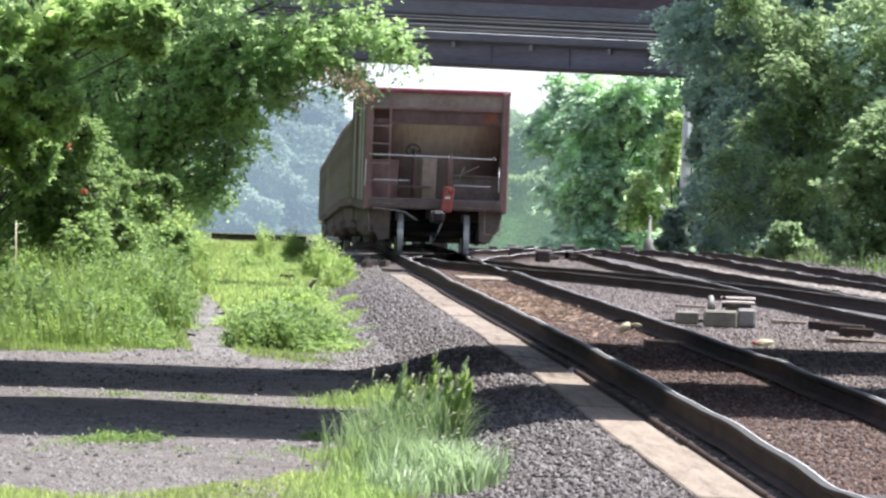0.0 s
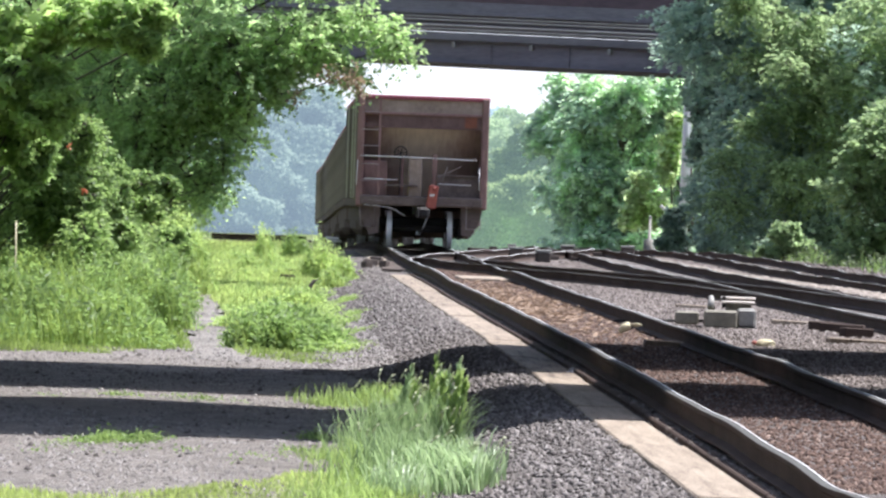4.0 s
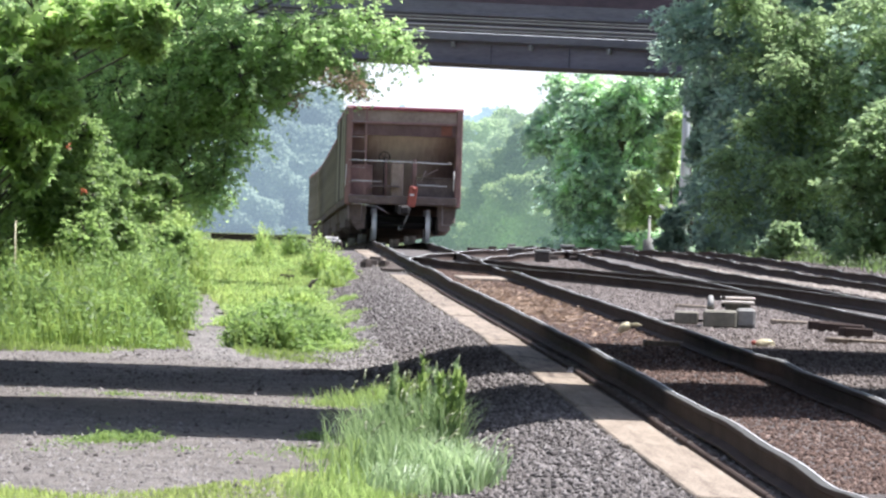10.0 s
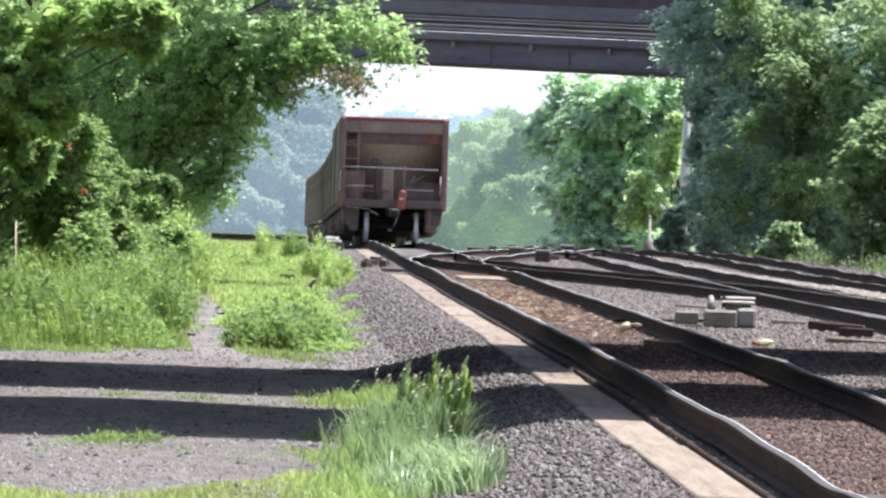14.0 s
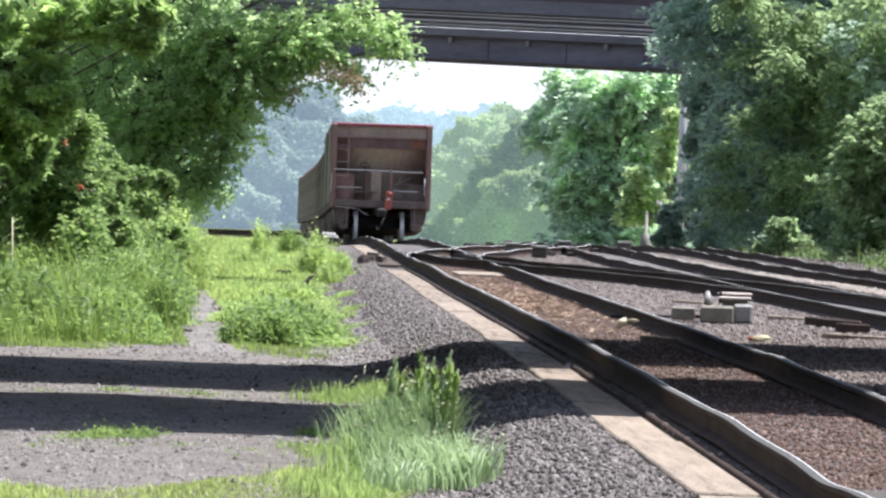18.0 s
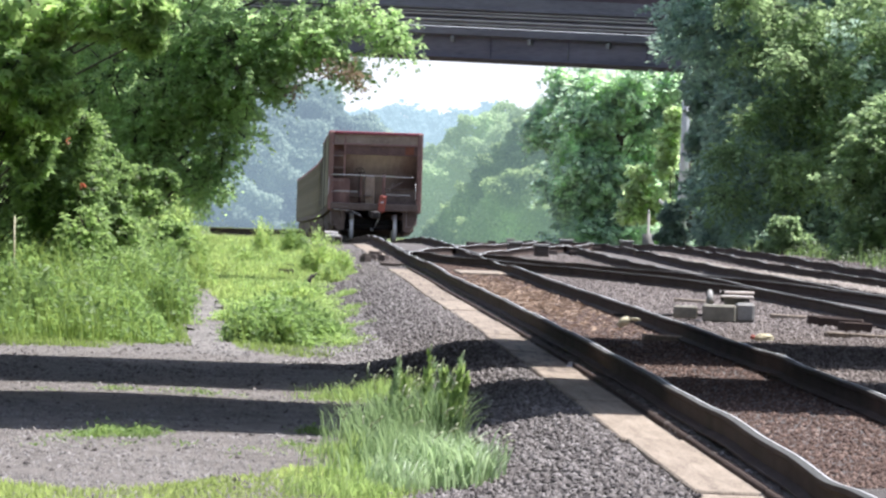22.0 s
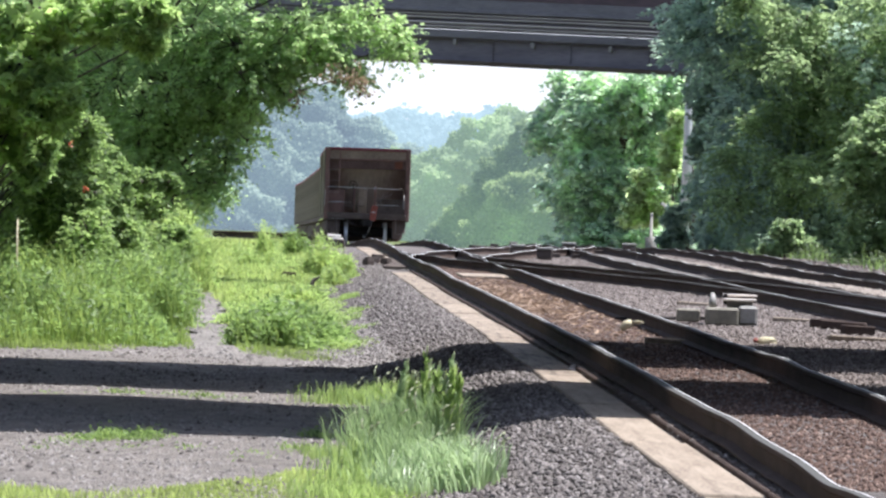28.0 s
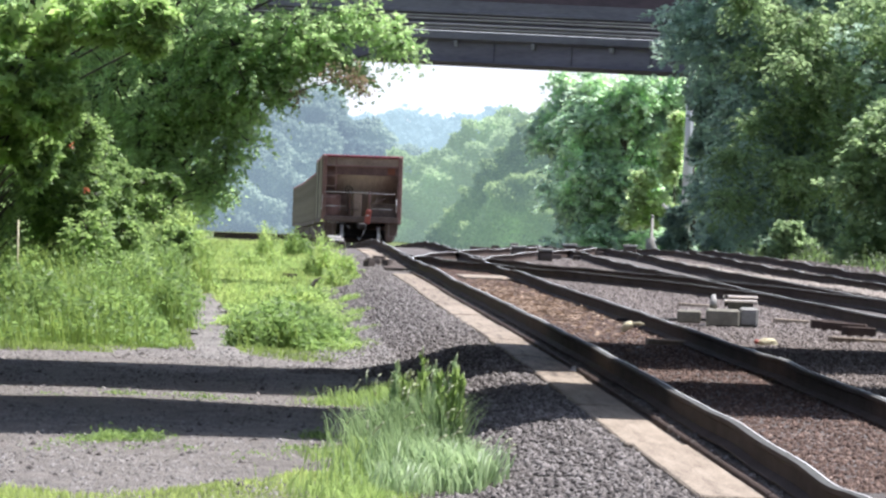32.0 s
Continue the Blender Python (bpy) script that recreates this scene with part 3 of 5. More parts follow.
def shade_decks():
    """Two unseen low decks over the near tracks, added to cast the bands of shade on the ground."""
    hh = 4.1
    off = Vector((SUN_DIR.x, SUN_DIR.y, 0)) / SUN_DIR.z * (hh + 0.35)
    for a0, a1, b0, b1 in ((34.3, 33.1, 39.7, 38.7), (41.3, 42.3, 49.2, 48.0)):     # near and far edges, at the two ends
        o = thing("overpass", Matrix(), "unseen grey concrete deck added to cast a shade band", "bridge", "overpass decks")
        slope_a, slope_b = (a1 - a0) / 28, (b1 - b0) / 28
        vs = [(x + off.x, y + off.y, hh + dz) for dz in (-0.25, 0.25) for x, y in ((-14, a0 - 4 * slope_a), (22, a1 + 4 * slope_a), (22, b1 + 4 * slope_b), (-14, b0 - 4 * slope_b))]
        g = Geo().add(vs, [(3, 2, 1, 0), (4, 5, 6, 7), (0, 1, 5, 4), (1, 2, 6, 5), (2, 3, 7, 6), (3, 0, 4, 7)])
        part("deck", g, M_BRIDGECONC, o)
        # Side walls added to block more sky and deepen the bands.
        for x in (-13.6, 21.6):
            part("shade_abutment", Geo().box((x + off.x, (a0 + b1) / 2 + off.y, hh / 2 - 0.9), (1.4, b1 - a0 + 0.6, hh + 1.2), ch=0.08), M_CONC, o)


shade_decks()

# ---------------------------------------------------------------- trees


def tree(name, x, y, height, lobes, leaf, size, count, label, seed, cat="tree", trunk=0.22, droop=0.3, long=1.6, pods=None, pod_mat=None, lobed=False, ragged=True, spray=0.0):
    """A tapered trunk, limbs to each lobe, and a crown of leaves round twigs. lobes: (dx, dy, z, rx, ry, rz)."""
    rng = np.random.default_rng(seed)
    z0 = float(ground_z(x, y)) - 0.1
    t = thing(name, pose(x, y, z0), label, cat)
    g = Geo()
    top = Vector((rng.uniform(-.3, .3), rng.uniform(-.3, .3), height * 0.8))
    spine = [Vector((0, 0, 0)), Vector((0.08, 0, height * 0.2)), Vector((rng.uniform(-.2, .2), rng.uniform(-.2, .2), height * 0.45)), top]
    g.tube(spine, [trunk * 1.25, trunk, trunk * 0.75, trunk * 0.2], 9)
    part("trunk", g, M_BARK, t)
    pts, face, tw = [], [], Geo()
    main_lobes, lobes = lobes, []
    for dx, dy, z, rx, ry, rz in main_lobes:            # each lobe breaks up into smaller clumps with gaps
        lobes.append((dx, dy, z, rx * 0.75, ry * 0.75, rz * 0.75))
        for o in rows3(rng.normal(size=(11, 3))):
            k = rng.uniform(0.55, 0.95)
            f = rng.uniform(0.22, 0.46) if ragged else rng.uniform(0.42, 0.62)
            lobes.append((dx + o[0] * rx * k, dy + o[1] * ry * k, z + o[2] * rz * k, rx * f, ry * f, rz * f))
    vol = [max(0.02, l[3] * l[4] + l[4] * l[5] + l[3] * l[5]) for l in lobes]
    for i, ((dx, dy, z, rx, ry, rz), w) in enumerate(zip(lobes, vol)):
        c = Vector((dx, dy, z))
        f = min(0.9, max(0.15, (z - 0.8) / max(height, 1)))
        s = Vector((0.05, 0, height * f * 0.7))
        mid = s.lerp(c, 0.5) + Vector((0, 0, 0.25))
        if i % 12 == 0:
            part("limb", Geo().tube([s, mid, c], [trunk * 0.22, trunk * 0.12, 0.01], 6), M_BARK, t)
            hub = c
        else:
            tw.tube([hub, c], [0.02, 0.008], 3, caps=False)
        n = max(60, int(count * w / sum(vol)))
        twigs = max(5, n // 22)
        u = rows3(rng.normal(size=(twigs, 3))) * (rng.uniform(0.35, 1.0, size=(twigs, 1)) ** 0.6)
        ctr = np.array([dx, dy, z]) + u * np.array([rx, ry, rz]) * (1 + 0.22 * rng.normal(size=(twigs, 1)))
        for k in range(0, twigs, 3):
            tw.tube([c, Vector(ctr[k])], [0.018, 0.005], 3, caps=False)
        own = rng.integers(0, twigs, n)
        scl = np.array([rx, ry, rz]).mean() * 0.2
        if spray:                                       # leaflets in two ranks along drooping twigs
            way = rows3(u * np.array([1, 1, 0.5]) + 0.45 * rng.normal(size=(twigs, 3)))[own]
            along = rng.uniform(0, 1, size=(n, 1))
            length = spray * rng.uniform(0.6, 1.3, size=(twigs, 1))[own]
            rank = rows3(np.cross(way, np.array([[0, 0, 1.0]]))) * np.where(rng.uniform(size=(n, 1)) < 0.5, -1, 1)
            pts.append(ctr[own] + way * length * along - np.array([[0, 0, 0.5]]) * length * along ** 2 + rng.normal(size=(n, 3)) * size * 0.4)
            face.append(way * 0.7 + rank * 1.1)
        else:
            pts.append(ctr[own] + rng.normal(size=(n, 3)) * np.array([scl, scl, scl * 0.6]))
    tagged(part("twig", tw, M_BARK, t), kind="stuff")
    tagged(part("crown", lobed_mesh("crown", np.concatenate(pts), size, leaf, rng, droop) if lobed else leaves_mesh("crown", np.concatenate(pts), size, leaf, rng, long, droop, facing=np.concatenate(face) if spray else None), leaf, t), kind="stuff")
    if pods:
        pp = [np.array(p[:3]) + rng.normal(size=(p[4], 3)) * p[3] for p in pods]
        tagged(part("flower" if pod_mat else "seed_pod", leaves_mesh("seed_pod", np.concatenate(pp), size * 0.9, pod_mat or M_LEAF_R, rng, 1.8, 0.8), None, t, "orange-red flowers" if pod_mat else "reddish-brown hanging seed pods"), kind="stuff")
    return t


def lobes_at(x, y, rows):
    """Lobes given by direction, distance, radius and flatness, in the tree's own space."""
    z0 = float(ground_z(x, y)) - 0.1
    out = []
    for px, py, d, r, k in rows:
        X, Z = at(px, py, d)
        out.append((X - x, d - y, Z - z0, r, r, r * k))
    return out


maple = tree("maple_tree", -6.4, 60, 7.5, lobes_at(-6.4, 60, [(60, 20, 57, .65, .7), (150, 45, 57, .5, .7), (225, 30, 57, .42, .7), (275, 25, 57, .26, .8), (262, 75, 57, .28, .6), (40, 110, 57, .5, .8), (85, 160, 57, .36, .7), (115, 200, 57, .27, .7), (70, 215, 57, .3, .7), (15, 175, 57.5, .4, .9), (10, 240, 58, .4, .9), (55, 275, 58, .35, .9), (-150, 100, 58, 1.0, 1), (-60, -120, 58, 1.0, .7)]),
     M_LEAF_A, 0.12, 2800, "young maple with broad bright green leaves", 1, lobed=True, trunk=0.13)
rng_v = np.random.default_rng(47)
vine_rows = [(rng_v.uniform(-30, 165), rng_v.uniform(235, 425), 63 + rng_v.uniform(-1, 1), rng_v.uniform(.2, .42), rng_v.uniform(.7, 1.2)) for k in range(26)]
tree("trumpet_vine", -6.7, 63.5, 3.2, lobes_at(-6.7, 63.5, vine_rows), M_LEAF_V, 0.05, 26000, "tangled dark green vine with a few orange-red flowers", 16, cat="climbing plant", trunk=0.06, spray=0.25,
     pods=[(at(px, py, 62)[0] + 6.7, -1.5, at(px, py, 62)[1] - float(ground_z(-6.7, 63.5)) + 0.1, sp, n) for px, py, sp, n in ((121, 258, .03, 5), (54, 240, .025, 4), (147, 335, .025, 4))], pod_mat=M_FLOWER)
stake = thing("wooden_stake", pose(float(at(28, 390, 60.5)[0]), 60.5, float(ground_z(float(at(28, 390, 60.5)[0]), 60.5)) - 0.1), "thin pale yellow wooden stake among the weeds", "stake")
part("shaft", Geo().tube([(0, 0, 0), (0.01, 0, 0.8), (0.0, 0, float(at(28, 378, 60.5)[1]) + 0.5)], [0.017, 0.016, 0.012], 6), M_YELLOW, stake)
pod_rows = []
for px, py, sp, n in ((625, 140, 0.13, 90), (590, 130, 0.12, 50), (640, 160, 0.1, 50), (525, 175, 0.09, 35)):
    X, Z = at(px, py, 85)
    pod_rows.append((X + 6.0, -3.0, Z - float(ground_z(-6.0, 88)) + 0.1, sp, n))
locust = tree("locust_tree", -6.0, 88, 9, lobes_at(-6.0, 88, [(330, 60, 86, 1.2, .8), (430, 100, 86, .9, .8), (510, 50, 86, .8, .6), (590, 50, 86, .6, .6), (650, 35, 86, .4, .7), (690, 60, 86, .3, .6), (705, 85, 86, .2, .6), (395, 200, 87, .7, .8), (300, 240, 87, 1.0, .9), (230, 330, 88, .9, .7), (330, 310, 88, .7, .7), (370, 350, 88, .4, .7), (470, 120, 86, .6, .7), (510, 140, 86, .3, .9), (440, 190, 86, .4, .9), (420, 240, 87, .4, .9), (395, 285, 87, .4, .8), (370, 330, 87, .35, .8), (490, 165, 86, .3, .8), (545, 100, 86, .4, .7), (380, 130, 86, .6, .8), (440, 150, 86, .45, .8), (500, 110, 86, .45, .8), (350, 190, 86.5, .7, .8), (560, 75, 85.5, .5, .7), (300, 150, 86, .8, .8), (20, 200, 90, 1.6, .9), (100, 320, 89, 1.0, .8), (590, 115, 86, .35, .5), (625, 135, 86, .2, .7), (200, 150, 88, 1.4, .9), (450, -150, 88, 2.2, .7), (200, -130, 88, 2.2, .8), (610, -60, 87, 1.0, .6)]),
     M_LEAF_B, 0.062, 105000, "spreading locust tree with fine dark green leaves", 2, droop=0.4, spray=0.42, pods=pod_rows)
rng_s = np.random.default_rng(41)
for x, y, n, x0, x1, r0, leaf, size, count, label, seed in ((-6.2, 76, 30, 60, 315, .22, M_LEAF_V, 0.05, 20000, "bright green ragged shrub behind tall weeds", 11), (-6.9, 80, 26, 20, 300, .3, M_LEAF_V, 0.06, 20000, "green leafy shrub under the locust", 10), (-6.6, 66, 26, -60, 230, .22, M_LEAF_V, 0.05, 16000, "dense green shrub in the tall weeds", 12)):
    rows = []
    for i in range(n):
        px = rng_s.uniform(x0, x1)
        rows.append((px, rng_s.uniform(300 + 0.1 * abs(px - 200), 460 if y > 70 else 425), y + rng_s.uniform(-1, 1), r0 * rng_s.uniform(.7, 1.5), rng_s.uniform(.6, 1.1)))
    tree("shrub", x, y, 2.4, lobes_at(x, y, rows), leaf, size, count, label, seed, cat="shrub", trunk=0.06)
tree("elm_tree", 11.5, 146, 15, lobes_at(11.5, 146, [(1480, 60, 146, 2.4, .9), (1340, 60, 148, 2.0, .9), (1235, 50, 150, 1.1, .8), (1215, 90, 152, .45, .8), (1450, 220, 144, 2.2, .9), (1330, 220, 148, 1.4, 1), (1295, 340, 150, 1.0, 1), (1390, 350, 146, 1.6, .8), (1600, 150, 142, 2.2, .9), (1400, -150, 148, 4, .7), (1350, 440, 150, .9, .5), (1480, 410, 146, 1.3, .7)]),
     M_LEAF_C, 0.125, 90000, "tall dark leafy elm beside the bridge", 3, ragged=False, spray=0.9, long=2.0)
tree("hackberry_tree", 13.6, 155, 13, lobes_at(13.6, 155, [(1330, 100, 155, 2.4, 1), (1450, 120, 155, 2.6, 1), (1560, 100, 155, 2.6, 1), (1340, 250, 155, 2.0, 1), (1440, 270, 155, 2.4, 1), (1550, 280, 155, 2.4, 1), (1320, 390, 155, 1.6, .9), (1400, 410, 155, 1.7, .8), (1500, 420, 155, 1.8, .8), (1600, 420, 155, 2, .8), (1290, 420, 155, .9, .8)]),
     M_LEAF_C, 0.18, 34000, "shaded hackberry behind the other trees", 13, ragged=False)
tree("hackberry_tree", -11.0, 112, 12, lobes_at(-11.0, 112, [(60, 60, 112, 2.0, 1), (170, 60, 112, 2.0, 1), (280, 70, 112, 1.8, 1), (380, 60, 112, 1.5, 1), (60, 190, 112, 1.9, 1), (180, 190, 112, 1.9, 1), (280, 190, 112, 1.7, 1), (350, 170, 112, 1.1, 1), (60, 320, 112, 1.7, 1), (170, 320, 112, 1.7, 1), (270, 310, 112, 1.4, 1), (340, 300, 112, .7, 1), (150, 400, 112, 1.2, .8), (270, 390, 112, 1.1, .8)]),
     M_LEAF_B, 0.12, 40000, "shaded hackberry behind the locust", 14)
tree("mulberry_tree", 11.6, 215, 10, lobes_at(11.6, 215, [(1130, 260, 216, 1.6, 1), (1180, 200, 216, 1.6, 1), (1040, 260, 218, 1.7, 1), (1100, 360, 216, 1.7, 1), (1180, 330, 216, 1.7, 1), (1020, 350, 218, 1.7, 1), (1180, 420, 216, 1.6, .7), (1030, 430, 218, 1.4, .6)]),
     M_LEAF_E, 0.2, 26000, "haze-pale leafy mulberry beyond the bridge", 15, spray=0.7)
tree("box_elder", 11.5, 118, 5, lobes_at(11.5, 118, [(1540, 260, 118, .8, .9), (1510, 330, 118, .7, .9), (1570, 380, 118, .9, .9), (1530, 430, 118, .7, .7), (1620, 250, 118, 1.2, 1)]),
     M_LEAF_W, 0.11, 12000, "sunlit box elder at the edge of the trees", 5, trunk=0.1, spray=0.5)
# Added sprays: sunlit parts of the elm put into a yellower leaf colour.
rng_w = np.random.default_rng(43)
sprays = []
for px, py, n, w in ((1385, 85, 4, 40), (1450, 120, 6, 60), (1530, 100, 6, 60), (1440, 210, 4, 60), (1520, 210, 6, 60), (1455, 280, 3, 40), (1310, 320, 3, 30), (1500, 30, 5, 60), (1400, 20, 4, 60), (1350, 170, 2, 40)):
    for i in range(n):
        sprays.append((px + rng_w.normal() * w * 1.3, py + rng_w.normal() * w, 141 + rng_w.uniform(-1.5, 2), rng_w.uniform(.3, .75), rng_w.uniform(.3, .6)))
tree("sunlit_sprays", 14.6, 150, 10, lobes_at(14.6, 150, sprays), M_LEAF_W, 0.085, 6000, "yellow-green sprays standing in for sunlit sprays of the elm", 20, trunk=0.1, droop=0.5, long=2.4, spray=0.8)
tree("shrub", 9.6, 128, 1.6, lobes_at(9.6, 128, [(1390, 420, 128, .45, 1.1), (1370, 445, 128, .4, .7), (1420, 440, 128, .35, .8)]),
     M_LEAF_W, 0.09, 3500, "small yellow-green shrub before the trees", 6, cat="shrub", trunk=0.05)
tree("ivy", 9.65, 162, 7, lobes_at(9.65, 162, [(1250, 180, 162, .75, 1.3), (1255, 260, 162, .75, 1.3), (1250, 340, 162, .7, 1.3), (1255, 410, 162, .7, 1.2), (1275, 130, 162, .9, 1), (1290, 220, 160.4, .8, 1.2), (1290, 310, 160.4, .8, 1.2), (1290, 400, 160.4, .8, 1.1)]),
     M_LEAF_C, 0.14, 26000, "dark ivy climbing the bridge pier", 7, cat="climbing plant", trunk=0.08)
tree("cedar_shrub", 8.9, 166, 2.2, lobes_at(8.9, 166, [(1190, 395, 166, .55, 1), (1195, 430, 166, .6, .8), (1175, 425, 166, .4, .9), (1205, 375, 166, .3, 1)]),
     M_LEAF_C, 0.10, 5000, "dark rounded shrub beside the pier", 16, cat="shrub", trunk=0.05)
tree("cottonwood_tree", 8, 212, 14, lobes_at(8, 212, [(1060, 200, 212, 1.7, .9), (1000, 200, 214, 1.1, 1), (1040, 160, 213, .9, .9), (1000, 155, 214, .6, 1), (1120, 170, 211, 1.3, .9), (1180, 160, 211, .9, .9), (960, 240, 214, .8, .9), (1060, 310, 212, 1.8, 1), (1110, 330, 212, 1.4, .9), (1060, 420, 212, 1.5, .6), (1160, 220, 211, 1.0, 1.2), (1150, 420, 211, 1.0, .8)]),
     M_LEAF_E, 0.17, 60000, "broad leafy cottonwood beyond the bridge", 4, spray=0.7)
tree("grapevine", 9.3, 184, 6, lobes_at(9.3, 184, [(1197, 215, 184, .22, 1.2), (1190, 245, 184, .26, 1.2), (1184, 275, 184, .28, 1.1), (1180, 302, 184, .24, 1), (1136, 318, 184, .26, 1.1), (1128, 345, 184, .28, 1), (1152, 352, 184, .34, .9), (1120, 372, 184, .26, .9), (1165, 372, 184, .34, .8), (1112, 392, 184, .22, .9), (1150, 385, 184, .25, .8)]),
     M_LEAF_T, 0.15, 5200, "bright vine climbing beside the pole", 8, cat="climbing plant", trunk=0.05, spray=0.22)
def woods(rows, depth, size, mat, seed, per):
    """Far woods: overlapping uneven crowns of big leaf clumps."""
    rng = np.random.default_rng(seed)
    pts = []
    for px, py, d, r in rows:
        X, Z = at(px, py, d)
        m = int(per * r * r)
        u = rows3(rng.normal(size=(m, 3)))
        k = 1 + 0.16 * np.sin(5 * u[:, :1] + px) + 0.12 * np.sin(9 * u[:, 2:] + 4 * u[:, :1] + py) + 0.05 * rng.normal(size=(m, 1))
        pts.append(np.array([X, d, Z]) + u * r * k * np.array([1, depth, 0.85]))
    return leaves_mesh("far_woods", np.concatenate(pts), size, mat, rng, 1.2, 0.2)


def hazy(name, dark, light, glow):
    """Far leaves; the haze in front of them is put in as emission."""
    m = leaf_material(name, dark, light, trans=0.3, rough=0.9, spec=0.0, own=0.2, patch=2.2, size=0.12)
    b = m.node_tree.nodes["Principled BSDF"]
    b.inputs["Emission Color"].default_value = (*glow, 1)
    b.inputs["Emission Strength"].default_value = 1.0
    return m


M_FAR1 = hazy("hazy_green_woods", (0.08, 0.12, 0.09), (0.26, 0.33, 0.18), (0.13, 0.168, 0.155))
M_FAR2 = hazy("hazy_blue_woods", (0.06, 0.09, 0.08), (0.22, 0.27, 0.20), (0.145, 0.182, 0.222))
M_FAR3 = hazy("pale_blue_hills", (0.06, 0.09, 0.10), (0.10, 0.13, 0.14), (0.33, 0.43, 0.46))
# The slope's sunlit tone is put into its brighter leaf colour.
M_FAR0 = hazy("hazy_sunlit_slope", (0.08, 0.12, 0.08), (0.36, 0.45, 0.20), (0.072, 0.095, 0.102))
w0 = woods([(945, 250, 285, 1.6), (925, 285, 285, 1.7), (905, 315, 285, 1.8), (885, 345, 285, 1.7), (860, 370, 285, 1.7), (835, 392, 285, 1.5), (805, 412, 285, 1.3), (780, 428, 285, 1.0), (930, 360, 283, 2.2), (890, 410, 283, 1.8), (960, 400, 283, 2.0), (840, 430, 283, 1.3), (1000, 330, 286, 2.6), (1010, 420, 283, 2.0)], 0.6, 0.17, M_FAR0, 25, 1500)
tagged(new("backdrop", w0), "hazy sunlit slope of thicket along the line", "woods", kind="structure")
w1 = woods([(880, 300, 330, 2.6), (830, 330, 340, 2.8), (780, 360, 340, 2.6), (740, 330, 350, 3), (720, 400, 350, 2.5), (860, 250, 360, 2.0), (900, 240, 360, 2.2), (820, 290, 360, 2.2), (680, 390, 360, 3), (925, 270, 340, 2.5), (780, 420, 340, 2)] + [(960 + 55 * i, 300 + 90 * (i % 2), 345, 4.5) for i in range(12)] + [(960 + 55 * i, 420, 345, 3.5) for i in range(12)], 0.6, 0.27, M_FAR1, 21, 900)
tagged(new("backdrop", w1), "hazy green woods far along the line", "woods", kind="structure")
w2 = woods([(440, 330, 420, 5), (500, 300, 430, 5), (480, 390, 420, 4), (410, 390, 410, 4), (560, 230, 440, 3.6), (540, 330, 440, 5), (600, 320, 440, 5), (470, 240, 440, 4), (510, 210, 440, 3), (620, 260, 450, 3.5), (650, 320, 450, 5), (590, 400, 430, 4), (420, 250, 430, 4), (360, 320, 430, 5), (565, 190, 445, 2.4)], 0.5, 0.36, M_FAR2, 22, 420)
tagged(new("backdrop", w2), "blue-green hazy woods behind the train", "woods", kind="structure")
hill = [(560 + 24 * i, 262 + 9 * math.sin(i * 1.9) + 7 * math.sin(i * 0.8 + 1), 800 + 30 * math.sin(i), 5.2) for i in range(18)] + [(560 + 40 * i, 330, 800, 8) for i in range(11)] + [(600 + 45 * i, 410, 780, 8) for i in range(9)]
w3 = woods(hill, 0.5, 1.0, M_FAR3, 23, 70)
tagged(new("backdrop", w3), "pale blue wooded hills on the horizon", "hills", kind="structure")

# Unseen trees added beside and behind the eye to block low sky light.
rng_belt = np.random.default_rng(24)
belt = [(-19 + rng_belt.uniform(-2, 2), y, 4.5 + rng_belt.uniform(-1, 1.5)) for y in range(-60, 60, 7)] + [(27 + rng_belt.uniform(-2, 2), y, 5 + rng_belt.uniform(-1, 2)) for y in range(-60, 112, 7)] + [(x, -70 + rng_belt.uniform(-3, 3), 6) for x in range(-18, 27, 8)] + [(-22, y, 6.5) for y in range(60, 165, 9)]
pts_b = []
belt = [(bx, by, br * 0.85, br) for bx, by, br in belt]
belt += [(-10.5 + rng_belt.uniform(-1, 1), by, 6.0, 5.0) for by in (-6, 3, 12, 21)] + [(12 + rng_belt.uniform(-1, 1), by, 6.0, 5.0) for by in (-8, 1, 10, 19)]
for bx, by, bz, br in belt:
    m = int(70 * br * br)
    u = rows3(rng_belt.normal(size=(m, 3)))
    pts_b.append(np.array([bx, by, bz]) + u * br * (1 + 0.2 * np.sin(6 * u[:, :1] + bx)) * np.array([0.8, 0.9, 1.1]))
belt_crowns = tagged(new("unseen_tree_belt", leaves_mesh("unseen_tree_belt", np.concatenate(pts_b), 0.45, M_LEAF_S, rng_belt, 1.2, 0.2)), "unseen belt of trees added to block the low sky", "woods", kind="stuff")
stems = Geo()
for bx, by, bz, br in belt:
    gz = float(ground_z(bx, by)) - 0.3
    stems.tube([(bx, by, gz), (bx + 0.2, by, bz * 0.55), (bx, by, bz)], [0.28, 0.2, 0.05], 6)
tagged(part("trunk", stems, M_BARK, belt_crowns), kind="stuff")

# ---------------------------------------------------------------- grass and weeds
rng_g = np.random.default_rng(31)


def scatter(n, x0, x1, y0, y1, keep):
    x, y = rng_g.uniform(x0, x1, n), rng_g.uniform(y0, y1, n)
    k = keep(x, y)
    x, y = x[k], y[k]
    return np.stack([x, y, ground_z(x, y) - 0.01], axis=1)


